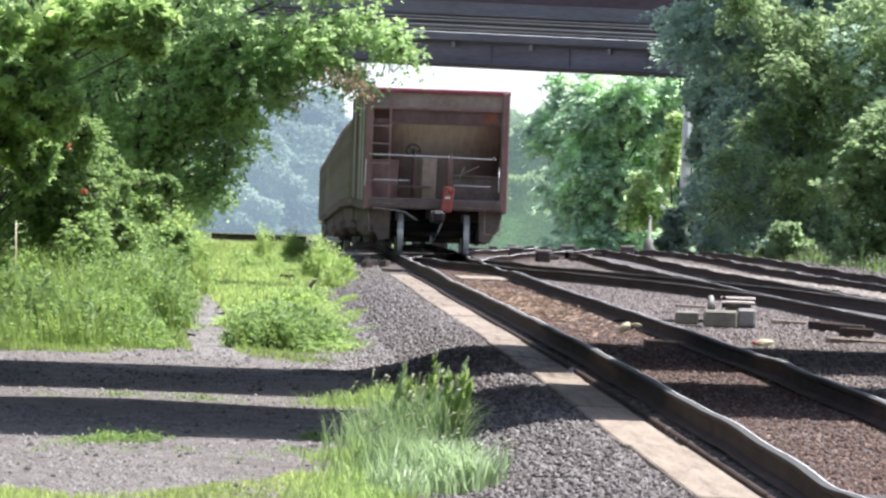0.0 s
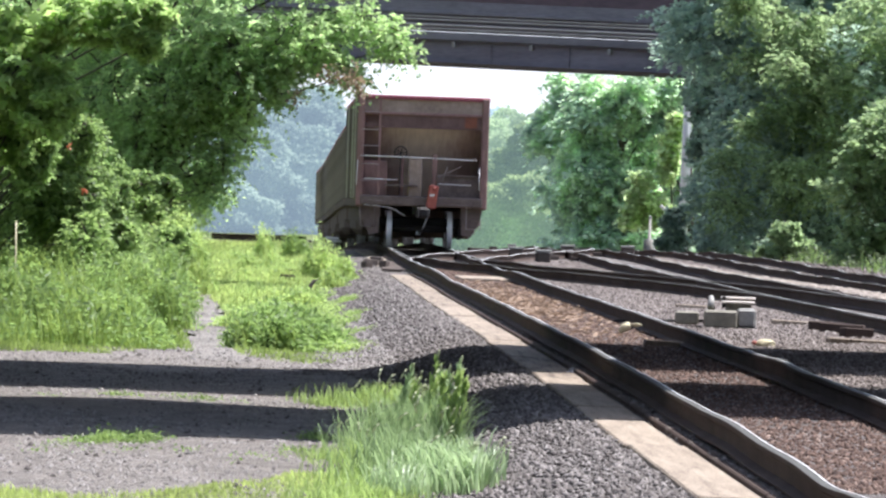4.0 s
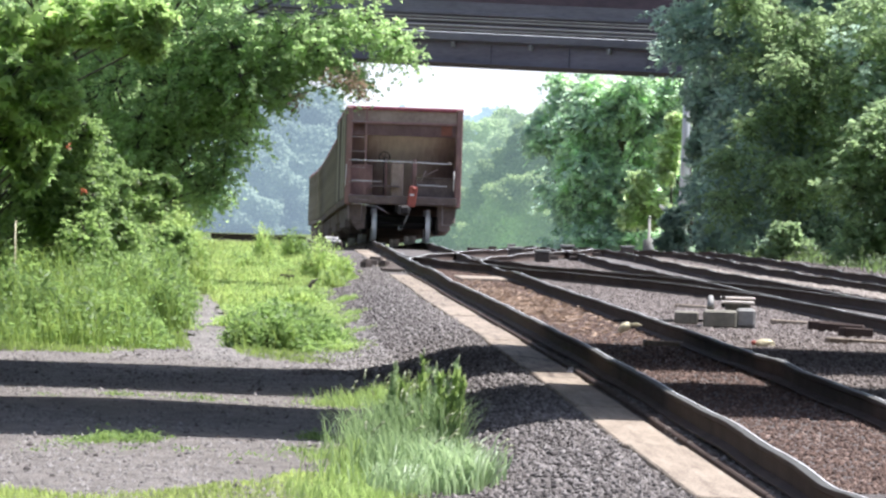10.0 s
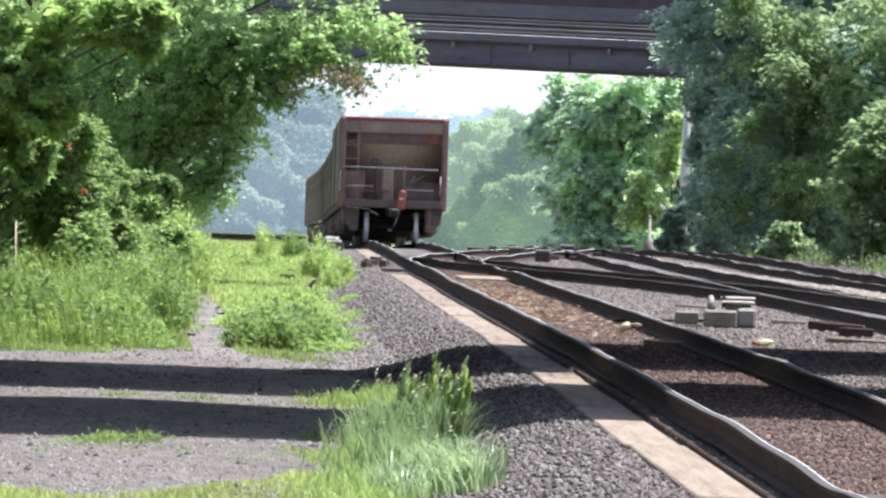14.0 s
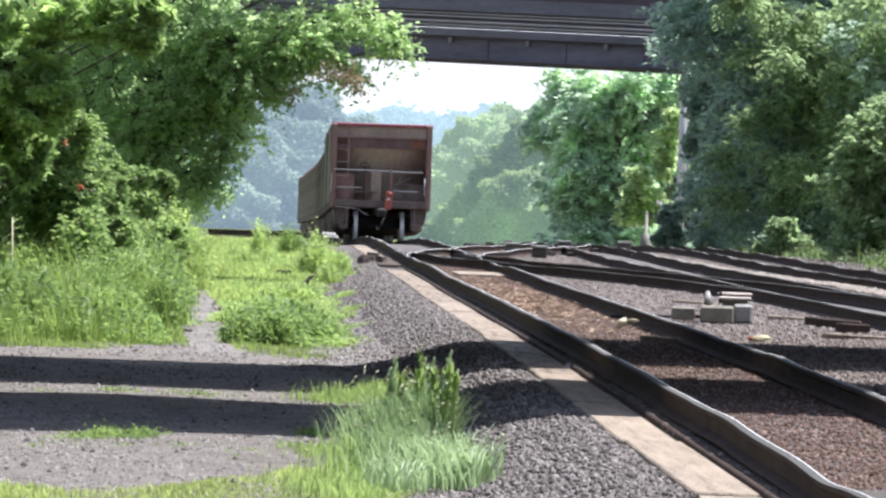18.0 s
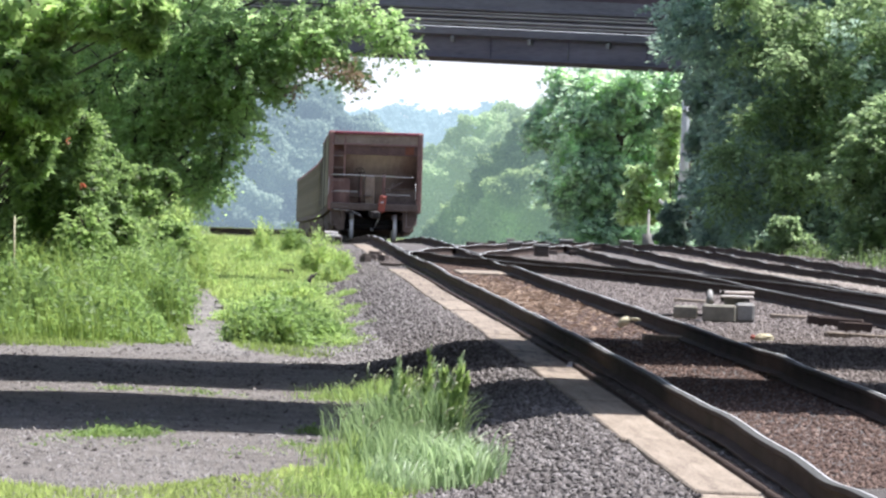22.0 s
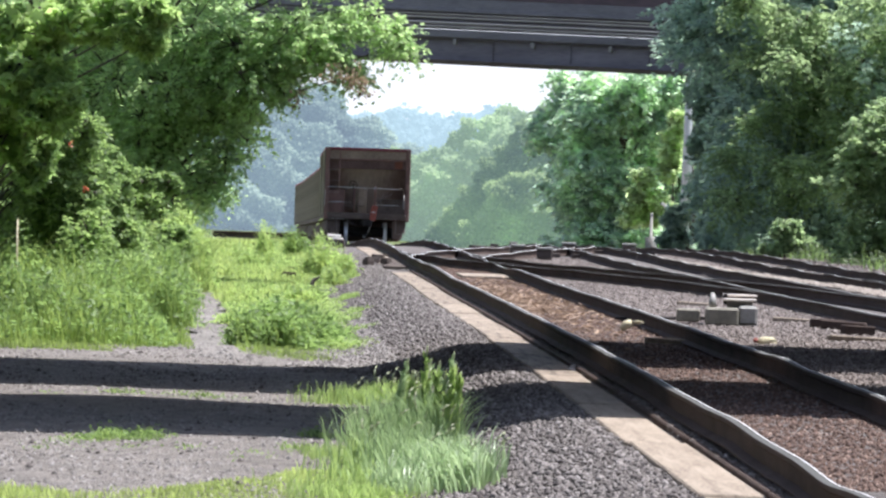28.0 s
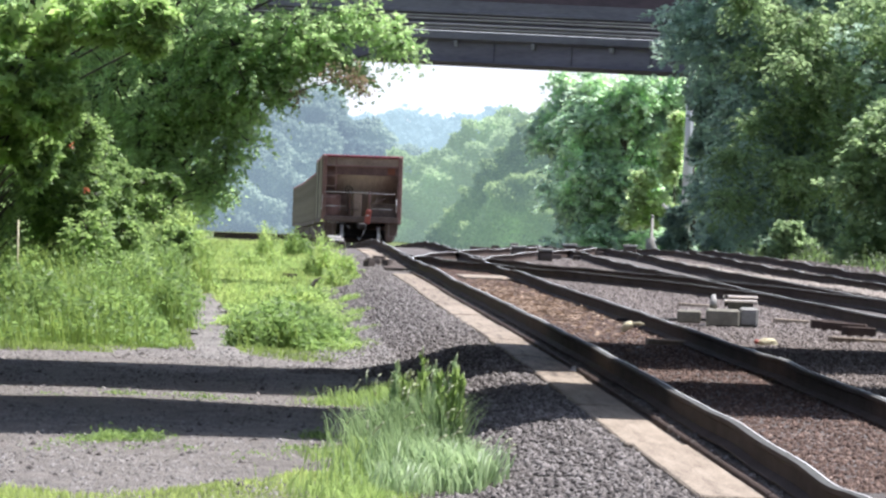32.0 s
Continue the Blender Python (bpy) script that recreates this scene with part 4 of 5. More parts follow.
def weed_patch(name, label, pts, height, width, leafy, leaf_size, seed, mat=None, leaf=None):
    """Grass blades and leafy stalks over a patch: two parts of one patch."""
    rng = np.random.default_rng(seed)
    t = thing(name, Matrix(), label, "weeds", kind="stuff")
    h = height(pts[:, 0], pts[:, 1]) * rng.uniform(0.55, 1.15, len(pts))
    part("blades", blades_mesh("blades", pts, h, width, mat or M_GRASS, rng), None, t)
    if leafy:
        own = rng.integers(0, len(pts), leafy)
        up = rng.uniform(0.02, 1.0, leafy) ** 0.8
        lp = pts[own] + np.stack([rng.normal(size=leafy) * 0.05, rng.normal(size=leafy) * 0.05, up * h[own]], axis=1)
        part("leaves", leaves_mesh("leaves", lp, leaf_size * 0.8, leaf or M_WEED, rng, 2.4, 0.0), None, t)
    return t


def clumpy(x, y, k):
    return 0.5 + 0.5 * np.sin(1.3 * x + 0.9 * np.sin(0.5 * y + k)) * np.sin(0.43 * y + 0.7 * x + k)


left_keep = lambda x, y: (x < path_x(y) - 0.60 - 0.8 * smooth01(72, 80, y) + 0.15 * wavy(x, y, 1.0)) & (y + 0.8 * wavy(x, y) > 54.0)
weed_patch("tall_weeds", "tall bright green weeds and grasses beside the road", scatter(56000, -9, -2.2, 53, 92, left_keep),
           lambda x, y: (0.18 + 0.82 * smooth01(0.3, 1.8, path_x(y) - x) + 0.45 * smooth01(60, 76, y)) * (0.55 + 0.7 * clumpy(x, y, 0.0)) * (0.35 + 0.65 * smooth01(53.5, 57.5, y)), 0.014, 52000, 0.045, 41)
foot_keep = lambda x, y: (x < path_x(y) - 0.55 - 0.9 * smooth01(72, 80, y) + 0.2 * wavy(x, y, 2.0)) & (x > -8.2)
weed_patch("weed_thicket", "tall leafy weeds massed at the foot of the trees", scatter(26000, -8.2, -3, 67, 92, foot_keep),
           lambda x, y: (0.5 + 0.95 * smooth01(0.3, 1.6, path_x(y) - x)) * (0.6 + 0.6 * clumpy(2 * x, y, 5.0)), 0.013, 60000, 0.05, 48, M_WEED, M_LEAF_D)
mid_keep = lambda x, y: (x > path_x(y) + 0.42 + 0.12 * wavy(x, y, 2.0)) & (x + LEAN * y < 1.15 + 0.25 * wavy(x, y, 4.0)) & (y + 0.8 * wavy(x, y, 3.0) > 55.0)
weed_patch("low_weeds", "low yellow-green weeds between path and ballast", scatter(60000, -6, 0, 53, 116, mid_keep),
           lambda x, y: (0.07 + 0.34 * clumpy(x, y, 1.5) ** 2 * (1 - 0.5 * smooth01(60, 75, y))) * (0.3 + 0.7 * smooth01(54.5, 58.5, y)) * (0.35 + 0.65 * smooth01(0.35, 0.9, x - path_x(y))), 0.012, 22000, 0.036, 42, M_LIME, M_LIME)


def weed_clump(px, py, d, spread, height, n, leafy, seed, label, mat=None, leaf=None):
    X, _ = at(px, py, d)
    rng = np.random.default_rng(seed)
    p = rng.normal(size=(n, 2)) * np.array([spread, spread * 1.5])
    x, y = X + p[:, 0], d + p[:, 1]
    pts = np.stack([x, y, ground_z(x, y) - 0.01], axis=1)
    return weed_patch("weed_clump", label, pts, lambda a, b: np.full(len(a), height) * np.exp(-((a - X) / spread / 2) ** 2), 0.014, leafy, 0.045, seed, mat, leaf)


for k, (px, py, d, sp, h, n, lf, leaf) in enumerate([(500, 600, 55.5, .17, .44, 500, 2200, M_WEED), (440, 610, 55.5, .12, .42, 400, 1300, M_WEED), (550, 590, 56.5, .15, .38, 400, 1700, M_WEED), (475, 570, 58, .22, .50, 500, 2400, M_WEED), (420, 590, 56.5, .06, .44, 240, 500, M_WEED),
                                                         (525, 560, 60, .2, .46, 500, 2000, M_WEED), (490, 550, 61, .16, .52, 400, 1600, M_WEED), (560, 565, 60, .16, .32, 400, 1200, M_WEED), (585, 585, 57, .14, .22, 300, 700, M_WEED), (430, 545, 64, .2, .26, 400, 900, M_LIME), (600, 590, 56, .12, .12, 250, 400, M_LIME), (535, 500, 76, .22, .3, 500, 1200, M_LIME)]):
    weed_clump(px, py, d, sp, h, n, lf, 51 + k, "bushy olive-green weed clump between path and ballast" if leaf is M_WEED else "low lime-green weed clump between path and ballast", M_GRASS if leaf is M_WEED else M_YGRASS, leaf)
for k, (px, d, sp, h, n, lf, leaf) in enumerate([(574, 90, .15, .82, 220, 900, M_LIME), (562, 91, .06, 1.05, 60, 300, M_LIME), (598, 88, .13, .62, 200, 600, M_LIME), (548, 91, .09, .6, 120, 450, M_LIME), (616, 88, .07, .5, 80, 260, M_LIME), (588, 84, .14, .4, 200, 500, M_LIME), (462, 105, .08, .85, 90, 420, M_LEAF_D), (475, 104, .08, .7, 90, 320, M_LEAF_D), (515, 106, .14, .75, 160, 700, M_WEED), (535, 106, .1, .6, 120, 400, M_WEED), (420, 104, .04, .35, 40, 90, M_LEAF_D), (440, 96, .16, .4, 200, 500, M_LIME), (480, 97, .16, .42, 200, 500, M_LIME)]):
    weed_clump(px, 450, d, sp, h, n, lf, 111 + k, "dark leafy sapling on the bank" if leaf is M_WEED else "bright yellow-green leafy sapling clump on the bank", M_GRASS if leaf is M_WEED else M_YGRASS, leaf)
for k, (px, d, sp, h) in enumerate([(285, 79.5, .24, 1.25), (308, 80, .22, 1.45), (333, 79.5, .22, 1.3), (348, 82, .14, 1.0), (310, 76.5, .14, .8)]):
    weed_clump(px, 450, d, sp, h, 600, 2600, 131 + k, "sunlit yellow-green leafy bush at the path's edge", M_YGRASS, M_LIME)
for k, (px, py, d, h) in enumerate([(40, 520, 62, 1.2), (110, 500, 64, 1.1), (180, 520, 60, .95), (250, 500, 63, 1.0), (290, 520, 62, .8), (20, 560, 58, .9), (150, 480, 68, 1.2), (290, 460, 70, 1.1), (80, 580, 57, .7), (300, 470, 72, .9), (225, 560, 57, .65)]):
    weed_clump(px, py, d, 0.22, h, 500, 1500, 80 + k, "tall leafy weed stalks in the thick growth")
far_keep = lambda x, y: (x + LEAN * y < 1.0) & (x > -14) & ((np.abs(x - path_x(y)) > 0.28 + 0.1 * wavy(x, y)) | (y > 106))
weed_patch("verge_grass", "pale yellow-green grass on the far bank", scatter(72000, -11, -1, 74, 125.5, far_keep), lambda x, y: 0.10 + 0.11 * clumpy(x, y, 2.0), 0.02, 0, 0.05, 43, M_YGRASS)
road_grass = lambda x, y: (y < 27.6 + 3.0 * smooth01(-2.1, -0.9, x) + 0.5 * wavy(x, y)) & (x < -0.1) & (rng_g.uniform(0, 1, len(x)) < 0.12 + 0.5 * smooth01(-2.2, -0.7, x) + 0.85 * clumpy(3 * x, 2 * y, 1.0))
weed_patch("road_grass", "short patchy yellow-green grass along the road", scatter(110000, -4.0, 0.3, 26, 31.5, road_grass), lambda x, y: 0.035 + 0.06 * clumpy(x, y, 3.0), 0.009, 0, 0.05, 44, M_YGRASS)
for k, (px, py, sp, h, n) in enumerate([(205, 781, .14, .10, 620), (150, 784, .11, .06, 300), (255, 782, .10, .08, 340), (105, 790, .12, .03, 160), (330, 800, .10, .025, 120), (215, 800, .16, .025, 200), (60, 800, .14, .025, 120), (430, 812, .14, .03, 160), (520, 800, .10, .04, 200), (560, 780, .10, .07, 260)]):
    X, d, _ = place(px, py)
    rng = np.random.default_rng(140 + k)
    p = rng.normal(size=(n, 2)) * np.array([sp, sp * 1.6])
    pts = np.stack([X + p[:, 0], d + p[:, 1], ground_z(X + p[:, 0], d + p[:, 1]) - 0.008], axis=1)
    weed_patch("road_weeds", "low ragged weed tuft growing on the gravel road", pts, lambda a, b: h * (0.45 + 0.8 * clumpy(9 * a, 5 * b, k)) * np.exp(-((a - X) / sp / 2.2) ** 2), 0.008, n, 0.018, 150 + k, M_LIME)

right_keep = lambda x, y: (x + LEAN * y > 14.6 + 0.5 * wavy(x, y, 2.0)) & (x + LEAN * y < 19)
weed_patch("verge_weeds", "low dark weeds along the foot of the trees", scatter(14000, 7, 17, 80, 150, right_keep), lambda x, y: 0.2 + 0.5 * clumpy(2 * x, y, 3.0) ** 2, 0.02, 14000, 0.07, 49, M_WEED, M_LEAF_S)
fringe = lambda x, y: (np.abs(y - 40.35 - 0.12 * x - 0.3 * wavy(x, y)) < 0.35) & (rng_g.uniform(0, 1, len(x)) < clumpy(4 * x, y, 2.0) ** 2)
weed_patch("road_grass", "thin fringe of low grass between the wheel ruts", scatter(9000, -5.2, -0.6, 38.5, 42, fringe), lambda x, y: 0.02 + 0.05 * clumpy(5 * x, y, 1.0), 0.009, 500, 0.02, 46, M_LIME)
edge_keep = lambda x, y: (x + LEAN * y < 1.35 + 0.3 * wavy(x, y, 4.0)) & (y + 1.6 * wavy(x, y, 6.0) > 52.6) & (np.abs(x - path_x(y)) > 0.25)
weed_patch("edge_grass", "short yellow-green grass fading into gravel", scatter(26000, -8.5, -0.3, 50.5, 60, edge_keep), lambda x, y: 0.05 + 0.10 * clumpy(x, y, 4.0), 0.010, 0, 0.05, 45)
SEED_HEAD = Geo().tube([(0, 0, 0), (0.012, 0, 0.03), (0.03, 0, 0.062), (0.05, 0, 0.075)], [0.003, 0.0085, 0.007, 0.002], 5).mesh("seed_head", M_SEED)
HEAD = Geo().tube([(0, 0, 0), (0.002, 0, 0.03), (0.004, 0, 0.06), (0.004, 0, 0.075)], [0.004, 0.009, 0.007, 0.002], 6).mesh("seed_head", M_SEED)
TUFTS = []
for k, (px, py, d, sp, h, n, blade, wide, nod, tall) in enumerate([
        (690, 800, 31.5, .12, .46, 900, M_GRASS2, .008, 10, 3), (740, 790, 31.5, .10, .50, 850, M_GRASS2, .008, 10, 4), (788, 800, 31, .05, .48, 360, M_GRASS2, .008, 3, 5), (715, 830, 30.2, .15, .36, 900, M_GRASS2, .008, 10, 0),
        (655, 800, 31, .12, .24, 500, M_LIME, .007, 4, 0), (660, 760, 33, .14, .26, 500, M_GRASS2, .007, 6, 1), (775, 850, 29.6, .13, .30, 620, M_GRASS3, .014, 3, 0), (832, 866, 28.9, .08, .27, 360, M_GRASS3, .014, 4, 0),
        (730, 868, 29.2, .15, .22, 620, M_GRASS3, .012, 0, 0), (620, 872, 28.4, .2, .12, 900, M_LIME, .007, 0, 0), (650, 835, 30, .16, .17, 700, M_LIME, .007, 0, 0), (590, 800, 32, .14, .09, 500, M_LIME, .007, 0, 0),
        (645, 705, 40.4, .20, .15, 700, M_LIME, .008, 4, 0), (590, 708, 40.4, .18, .09, 500, M_LIME, .008, 0, 0), (690, 700, 40.2, .14, .20, 450, M_LIME, .008, 4, 0)]):
    X, _ = at(px, py, d)
    rng = np.random.default_rng(60 + k)
    p = rng.normal(size=(n, 2)) * np.array([sp, sp * 2.2])
    z0 = float(ground_z(X, d))
    t = thing("grass_tuft", pose(X, d, z0), {M_LIME: "short lime-green grass tuft on the road's edge", M_GRASS3: "pale broad-bladed grass tuft beside the ballast"}.get(blade, "tall seeding green grass tuft beside the ballast"), "grass", "grass tufts")
    pts = np.stack([p[:, 0], p[:, 1], ground_z(X + p[:, 0], d + p[:, 1]) - z0 - 0.01], axis=1)
    tagged(part("grass", blades_mesh("grass", pts, h, wide, blade, rng, lean=0.6 if blade is M_GRASS3 else 0.45), None, t), kind="stuff")
    for q in pts[:nod]:
        hh = h * rng.uniform(0.95, 1.35)
        lean_x, lean_y = rng.normal() * 0.06 + 0.04, rng.normal() * 0.06
        stalk = part("stalk", Geo().tube([(0, 0, 0), (lean_x * 0.35, lean_y * 0.4, hh * 0.5), (lean_x, lean_y, hh)], [0.0026, 0.0022, 0.0015], 4, caps=False), blade, t, m=pose(*[float(c) for c in q]))
        part("seed_head", SEED_HEAD, None, stalk, m=pose(lean_x, lean_y, hh - 0.005, rng.uniform(-25, 25), rng.uniform(-10, 30), rng.uniform(-90, 90)))
    for i in range(tall):                               # upright leafy stems with a pale tip
        hh = h * rng.uniform(1.25, 1.6)
        q = pose(rng.normal() * sp * 0.8, rng.normal() * sp, -0.02, rng.uniform(-4, 4), rng.uniform(-2, 8), 0)
        stalk = part("stalk", Geo().tube([(0, 0, 0), (0.004, 0, hh * 0.5), (0.004, 0, hh)], [0.004, 0.003, 0.002], 5, caps=False), blade, t, m=q)
        up = rng.uniform(0.25, 0.97, 130)
        lp = np.stack([rng.normal(size=130) * 0.017 * (1.25 - up), rng.normal(size=130) * 0.017 * (1.25 - up), up * hh], axis=1)
        tagged(part("leaf_whorl", leaves_mesh("leaf_whorl", lp, 0.022, M_GRASS3 if i % 2 else M_LIME, rng, 3.4, 0.0, 1.0, facing=np.array([0, 0, 2.2])), None, stalk), kind="stuff")
        part("seed_head", HEAD, None, stalk, m=pose(0.002, 0, hh - 0.01))
    TUFTS.append((t, X, d, z0))
for k, (px, py, sp, h, n) in enumerate([(612, 535, .09, .12, 260), (622, 560, .10, .10, 260), (632, 590, .10, .07, 200), (608, 500, .1, .13, 240), (600, 575, .14, .12, 400), (575, 600, .15, .10, 360), (640, 612, .08, .05, 120)]):
    X, d, _ = place(px, py)
    rng = np.random.default_rng(170 + k)
    p = rng.normal(size=(n, 2)) * np.array([sp, sp * 2.5])
    pts = np.stack([X + p[:, 0], d + p[:, 1], ground_z(X + p[:, 0], d + p[:, 1]) - 0.008], axis=1)
    weed_patch("shoulder_weeds", "low lime-green weeds creeping over the ballast shoulder", pts, lambda a, b: np.full(len(a), h), 0.010, n, 0.022, 180 + k, M_LIME, M_LIME)

# ---------------------------------------------------------------- train
CAR_L, CAR_W = 15.6, 3.22


def wheelset():
    """One axle with two wheels, turning about its own x."""
    prof = [(0.0, 0.06), (0.36, 0.06), (0.40, 0.075), (0.455, 0.075), (0.46, 0.0), (0.455, -0.055), (0.40, -0.06), (0.36, -0.03), (0.0, -0.03)]
    g = Geo()
    n = 28
    for rr, off in ((prof, 0), ):
        vs = [(off + a, r * math.cos(2 * math.pi * k / n), r * math.sin(2 * math.pi * k / n)) for r, a in rr for k in range(n)]
        fs = [(i * n + k, i * n + (k + 1) % n, (i + 1) * n + (k + 1) % n, (i + 1) * n + k) for i in range(len(rr) - 1) for k in range(n)]
        o = len(g.v)
        g.add(vs, fs, 0)
        for i in range(len(rr) - 1):
            if i in (3, 4):
                for k in range(n):
                    g.mi[i * n + k] = 1
    return g.mesh("wheel", [M_BLACK, M_BRIGHT])


WHEEL_MESH = wheelset()
AXLE_MESH = Geo().tube([(-0.95, 0, 0), (0.95, 0, 0)], 0.08, 12).mesh("axle", M_BLACK)


def frame_side():
    """The cast side frame of a bogie: arched bar, journal boxes and springs."""
    g = Geo()
    g.box((0, 0, 0.62), (0.14, 2.3, 0.16), ch=0.03)
    g.box((0, 0, 0.30), (0.14, 1.0, 0.14), ch=0.03)
    for s in (-1, 1):
        g.box((0, s * 0.88, 0.46), (0.22, 0.34, 0.34), ch=0.05)
        g.box((0, s * 0.62, 0.44), (0.12, 0.55, 0.12), pose(0, 0, 0, s * 38, 0, 0).to_3x3(), ch=0.02)
        g.tube([(0.06, s * 0.88, 0.46), (0.17, s * 0.88, 0.46)], 0.11, 10)
        g.tube([(0, s * 0.16, 0.34), (0, s * 0.16, 0.58)], 0.10, 8)
    return g.mesh("side_frame", M_BLACK)


SIDE_FRAME = frame_side()
SPINNERS = []


def wagon(paint, label, tail, H):
    """An open hopper wagon, H high, whose tail end stands at y = 0, rails at z = 0."""
    c = thing("hopper_wagon", Matrix(), label, "railway wagon", "wagons of the train")
    hw, L = CAR_W / 2, CAR_L
    for sx in (-1, 1):
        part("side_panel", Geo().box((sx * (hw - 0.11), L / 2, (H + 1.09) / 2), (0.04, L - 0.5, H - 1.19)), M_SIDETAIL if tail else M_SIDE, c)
        part("top_chord", Geo().box((sx * (hw - 0.07), L / 2, H - 0.06), (0.16, L - 0.3, 0.12), ch=0.02), M_TOPRED, c, "dull red top rail")
        part("side_sill", Geo().box((sx * (hw - 0.08), L / 2, 1.08), (0.14, L - 0.3, 0.22), ch=0.02), M_GRIME, c)
        for yk in (0.9, L - 3.6):
            part("side_skirt", Geo().box((sx * (hw - 0.24), yk + 1.35, 0.76), (0.26, 2.7, 0.56), ch=0.12), M_GRIME, c, "grimy skirt over the bogie")
        n = 10
        for i in range(n):
            y = 0.75 + i * (L - 1.5) / (n - 1)
            # On the tail, every other post is dark to paint in shaded gaps.
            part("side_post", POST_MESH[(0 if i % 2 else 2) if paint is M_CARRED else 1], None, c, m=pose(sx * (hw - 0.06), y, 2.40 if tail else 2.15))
    part("floor", Geo().box((0, L / 2, 1.12), (CAR_W - 0.4, L - 3.6, 0.12)), paint, c)
    for e, yy, sg in ((0, 0.25, 1), (1, L - 0.25, -1)):
        part("end_panel", Geo().box((0, yy, H - 0.24), (CAR_W - 0.30, 0.05, 0.40), ch=0.01), M_POST if tail else paint, c)
        part("end_top_chord", Geo().box((0, yy - sg * 0.03, H - 0.05), (CAR_W - 0.02, 0.16, 0.10), ch=0.02), M_TOPRED, c, "dull red top rail")
        part("end_rib", Geo().box((0, yy - sg * 0.05, H - 0.45), (CAR_W - 0.34, 0.12, 0.07), ch=0.015), paint, c)
        # Added sheet; on the tail its dark colour paints the overhang's shade.
        part("upper_end_panel", Geo().box((0, yy - sg * 0.03, H - 0.62), (CAR_W - 0.32, 0.04, 0.36)), M_SHADEBAND if tail else paint, c, "rust-brown upper sheet, overhang shade painted in on the tail")
        a, b = Vector((0, yy, H - 0.46)), Vector((0, yy + sg * 2.1, 1.14))
        ang = math.degrees(math.atan2(a.z - b.z, (b.y - a.y)))
        part("slope_sheet", Geo().box((a + b) / 2, (CAR_W - 0.34, (a - b).length, 0.05), pose(0, 0, 0, -ang, 0, 0).to_3x3()), M_SLOPE if e == 0 and tail else paint, c)
        for sx in (-1, 1):
            part("corner_post", Geo().box((sx * (hw - 0.09), yy - sg * 0.06, (H + 0.97) / 2), (0.17, 0.14, H - 1.03), ch=0.02), paint, c)
            part("side_gusset", Geo().box((sx * (hw - 0.15), yy + sg * 0.9, 1.95), (0.05, 1.8, 1.7)), paint, c)
        part("end_sill", Geo().box((0, yy - sg * 0.04, 1.14), (CAR_W - 0.22, 0.30, 0.24), ch=0.03), M_GRIME if tail else paint, c)
        part("centre_post", Geo().box((-0.16, yy + sg * 0.14, 1.70), (0.34, 0.16, 0.95), ch=0.03), M_POST if tail else paint, c, "dusty tan centre post")
        part("brace", Geo().box((-0.48, yy + sg * 0.3, 1.7), (0.10, 0.12, 1.0), ch=0.02), paint, c)
        part("brace", Geo().box((0.32, yy + sg * 0.3, 1.75), (0.12, 0.12, 1.1), ch=0.02), paint, c)
        part("coupler", Geo().box((0, yy - sg * 0.30, 0.87), (0.18, 0.75, 0.20), ch=0.04).box((0.05, yy - sg * 0.62, 0.87), (0.30, 0.26, 0.28), ch=0.07).box((-0.10, yy - sg * 0.78, 0.87), (0.09, 0.2, 0.26), ch=0.03), M_BLACK, c)
    for i, yb in enumerate((2.05, L - 2.05)):
        g = thing("bogie", pose(0, yb, 0), "", "")
        g.parent = c
        part("bolster", Geo().box((0, 0, 0.62), (2.2, 0.45, 0.24), ch=0.04), M_BLACK, g)
        for sx in (-1, 1):
            part("side_frame", SIDE_FRAME, None, g, m=pose(sx * 1.02, 0, 0, 0, 0, 0 if sx > 0 else 180))
        for yw in (-0.88, 0.88):
            ax = part("wheelset", AXLE_MESH, None, c, m=pose(0, yb + yw, 0.46))
            part("wheel", WHEEL_MESH, None, ax, m=pose(0.755, 0, 0, 0, 0, 180))
            part("wheel", WHEEL_MESH, None, ax, m=pose(-0.755, 0, 0))
            SPINNERS.append((ax, yb + yw))
    for y in (4.35, 6.45, 8.55, 10.65):
        part("hopper_chute", Geo().box((0, y + 0.35, 0.66), (3.0, 2.06, 0.86), ch=0.16), M_GRIME, c)
    part("centre_sill", Geo().box((0, L / 2, 1.0), (0.4, L - 0.6, 0.36)), M_BLACK, c)
    if not tail:
        return c
    # fittings of the tail end
    f = 0.12
    lad = Geo()
    for x in (-1.50, -1.06):
        lad.box((x, f, 2.35), (0.05, 0.04, 2.6))
    part("ladder", lad, paint, c)
    part("lower_panel", Geo().box((0.92, 0.42, 1.50), (1.06, 0.03, 0.54), ch=0.008).box((0.92, 0.39, 1.78), (1.10, 0.08, 0.05), ch=0.01), M_GRIME, c, "grimy brown lower sheet")
    part("lower_panel", Geo().box((-1.17, 0.46, 1.68), (0.66, 0.03, 0.86), ch=0.008), paint, c, "rust-brown lower sheet")
    for sx in (-1, 1):
        v = [(sx * a, y, z) for y in (0.32, 0.44) for a, z in ((0.98, 1.03), (1.50, 1.03), (1.46, 0.72), (1.24, 0.30), (1.02, 0.34))]
        part("corner_bracket", Geo().add(v, [(0, 1, 2, 3, 4), (9, 8, 7, 6, 5)] + [(k, (k + 1) % 5 + 0, (k + 1) % 5 + 5, k + 5) for k in range(5)]), M_GRIME, c, "grimy tapering corner bracket")
        part("sill_step", Geo().tube([(sx * 1.12, 0.24, 1.02), (sx * 1.12, 0.22, 0.50), (sx * 1.46, 0.22, 0.50), (sx * 1.50, 0.24, 1.02)], 0.016, 6), M_WORN, c, "worn iron step")
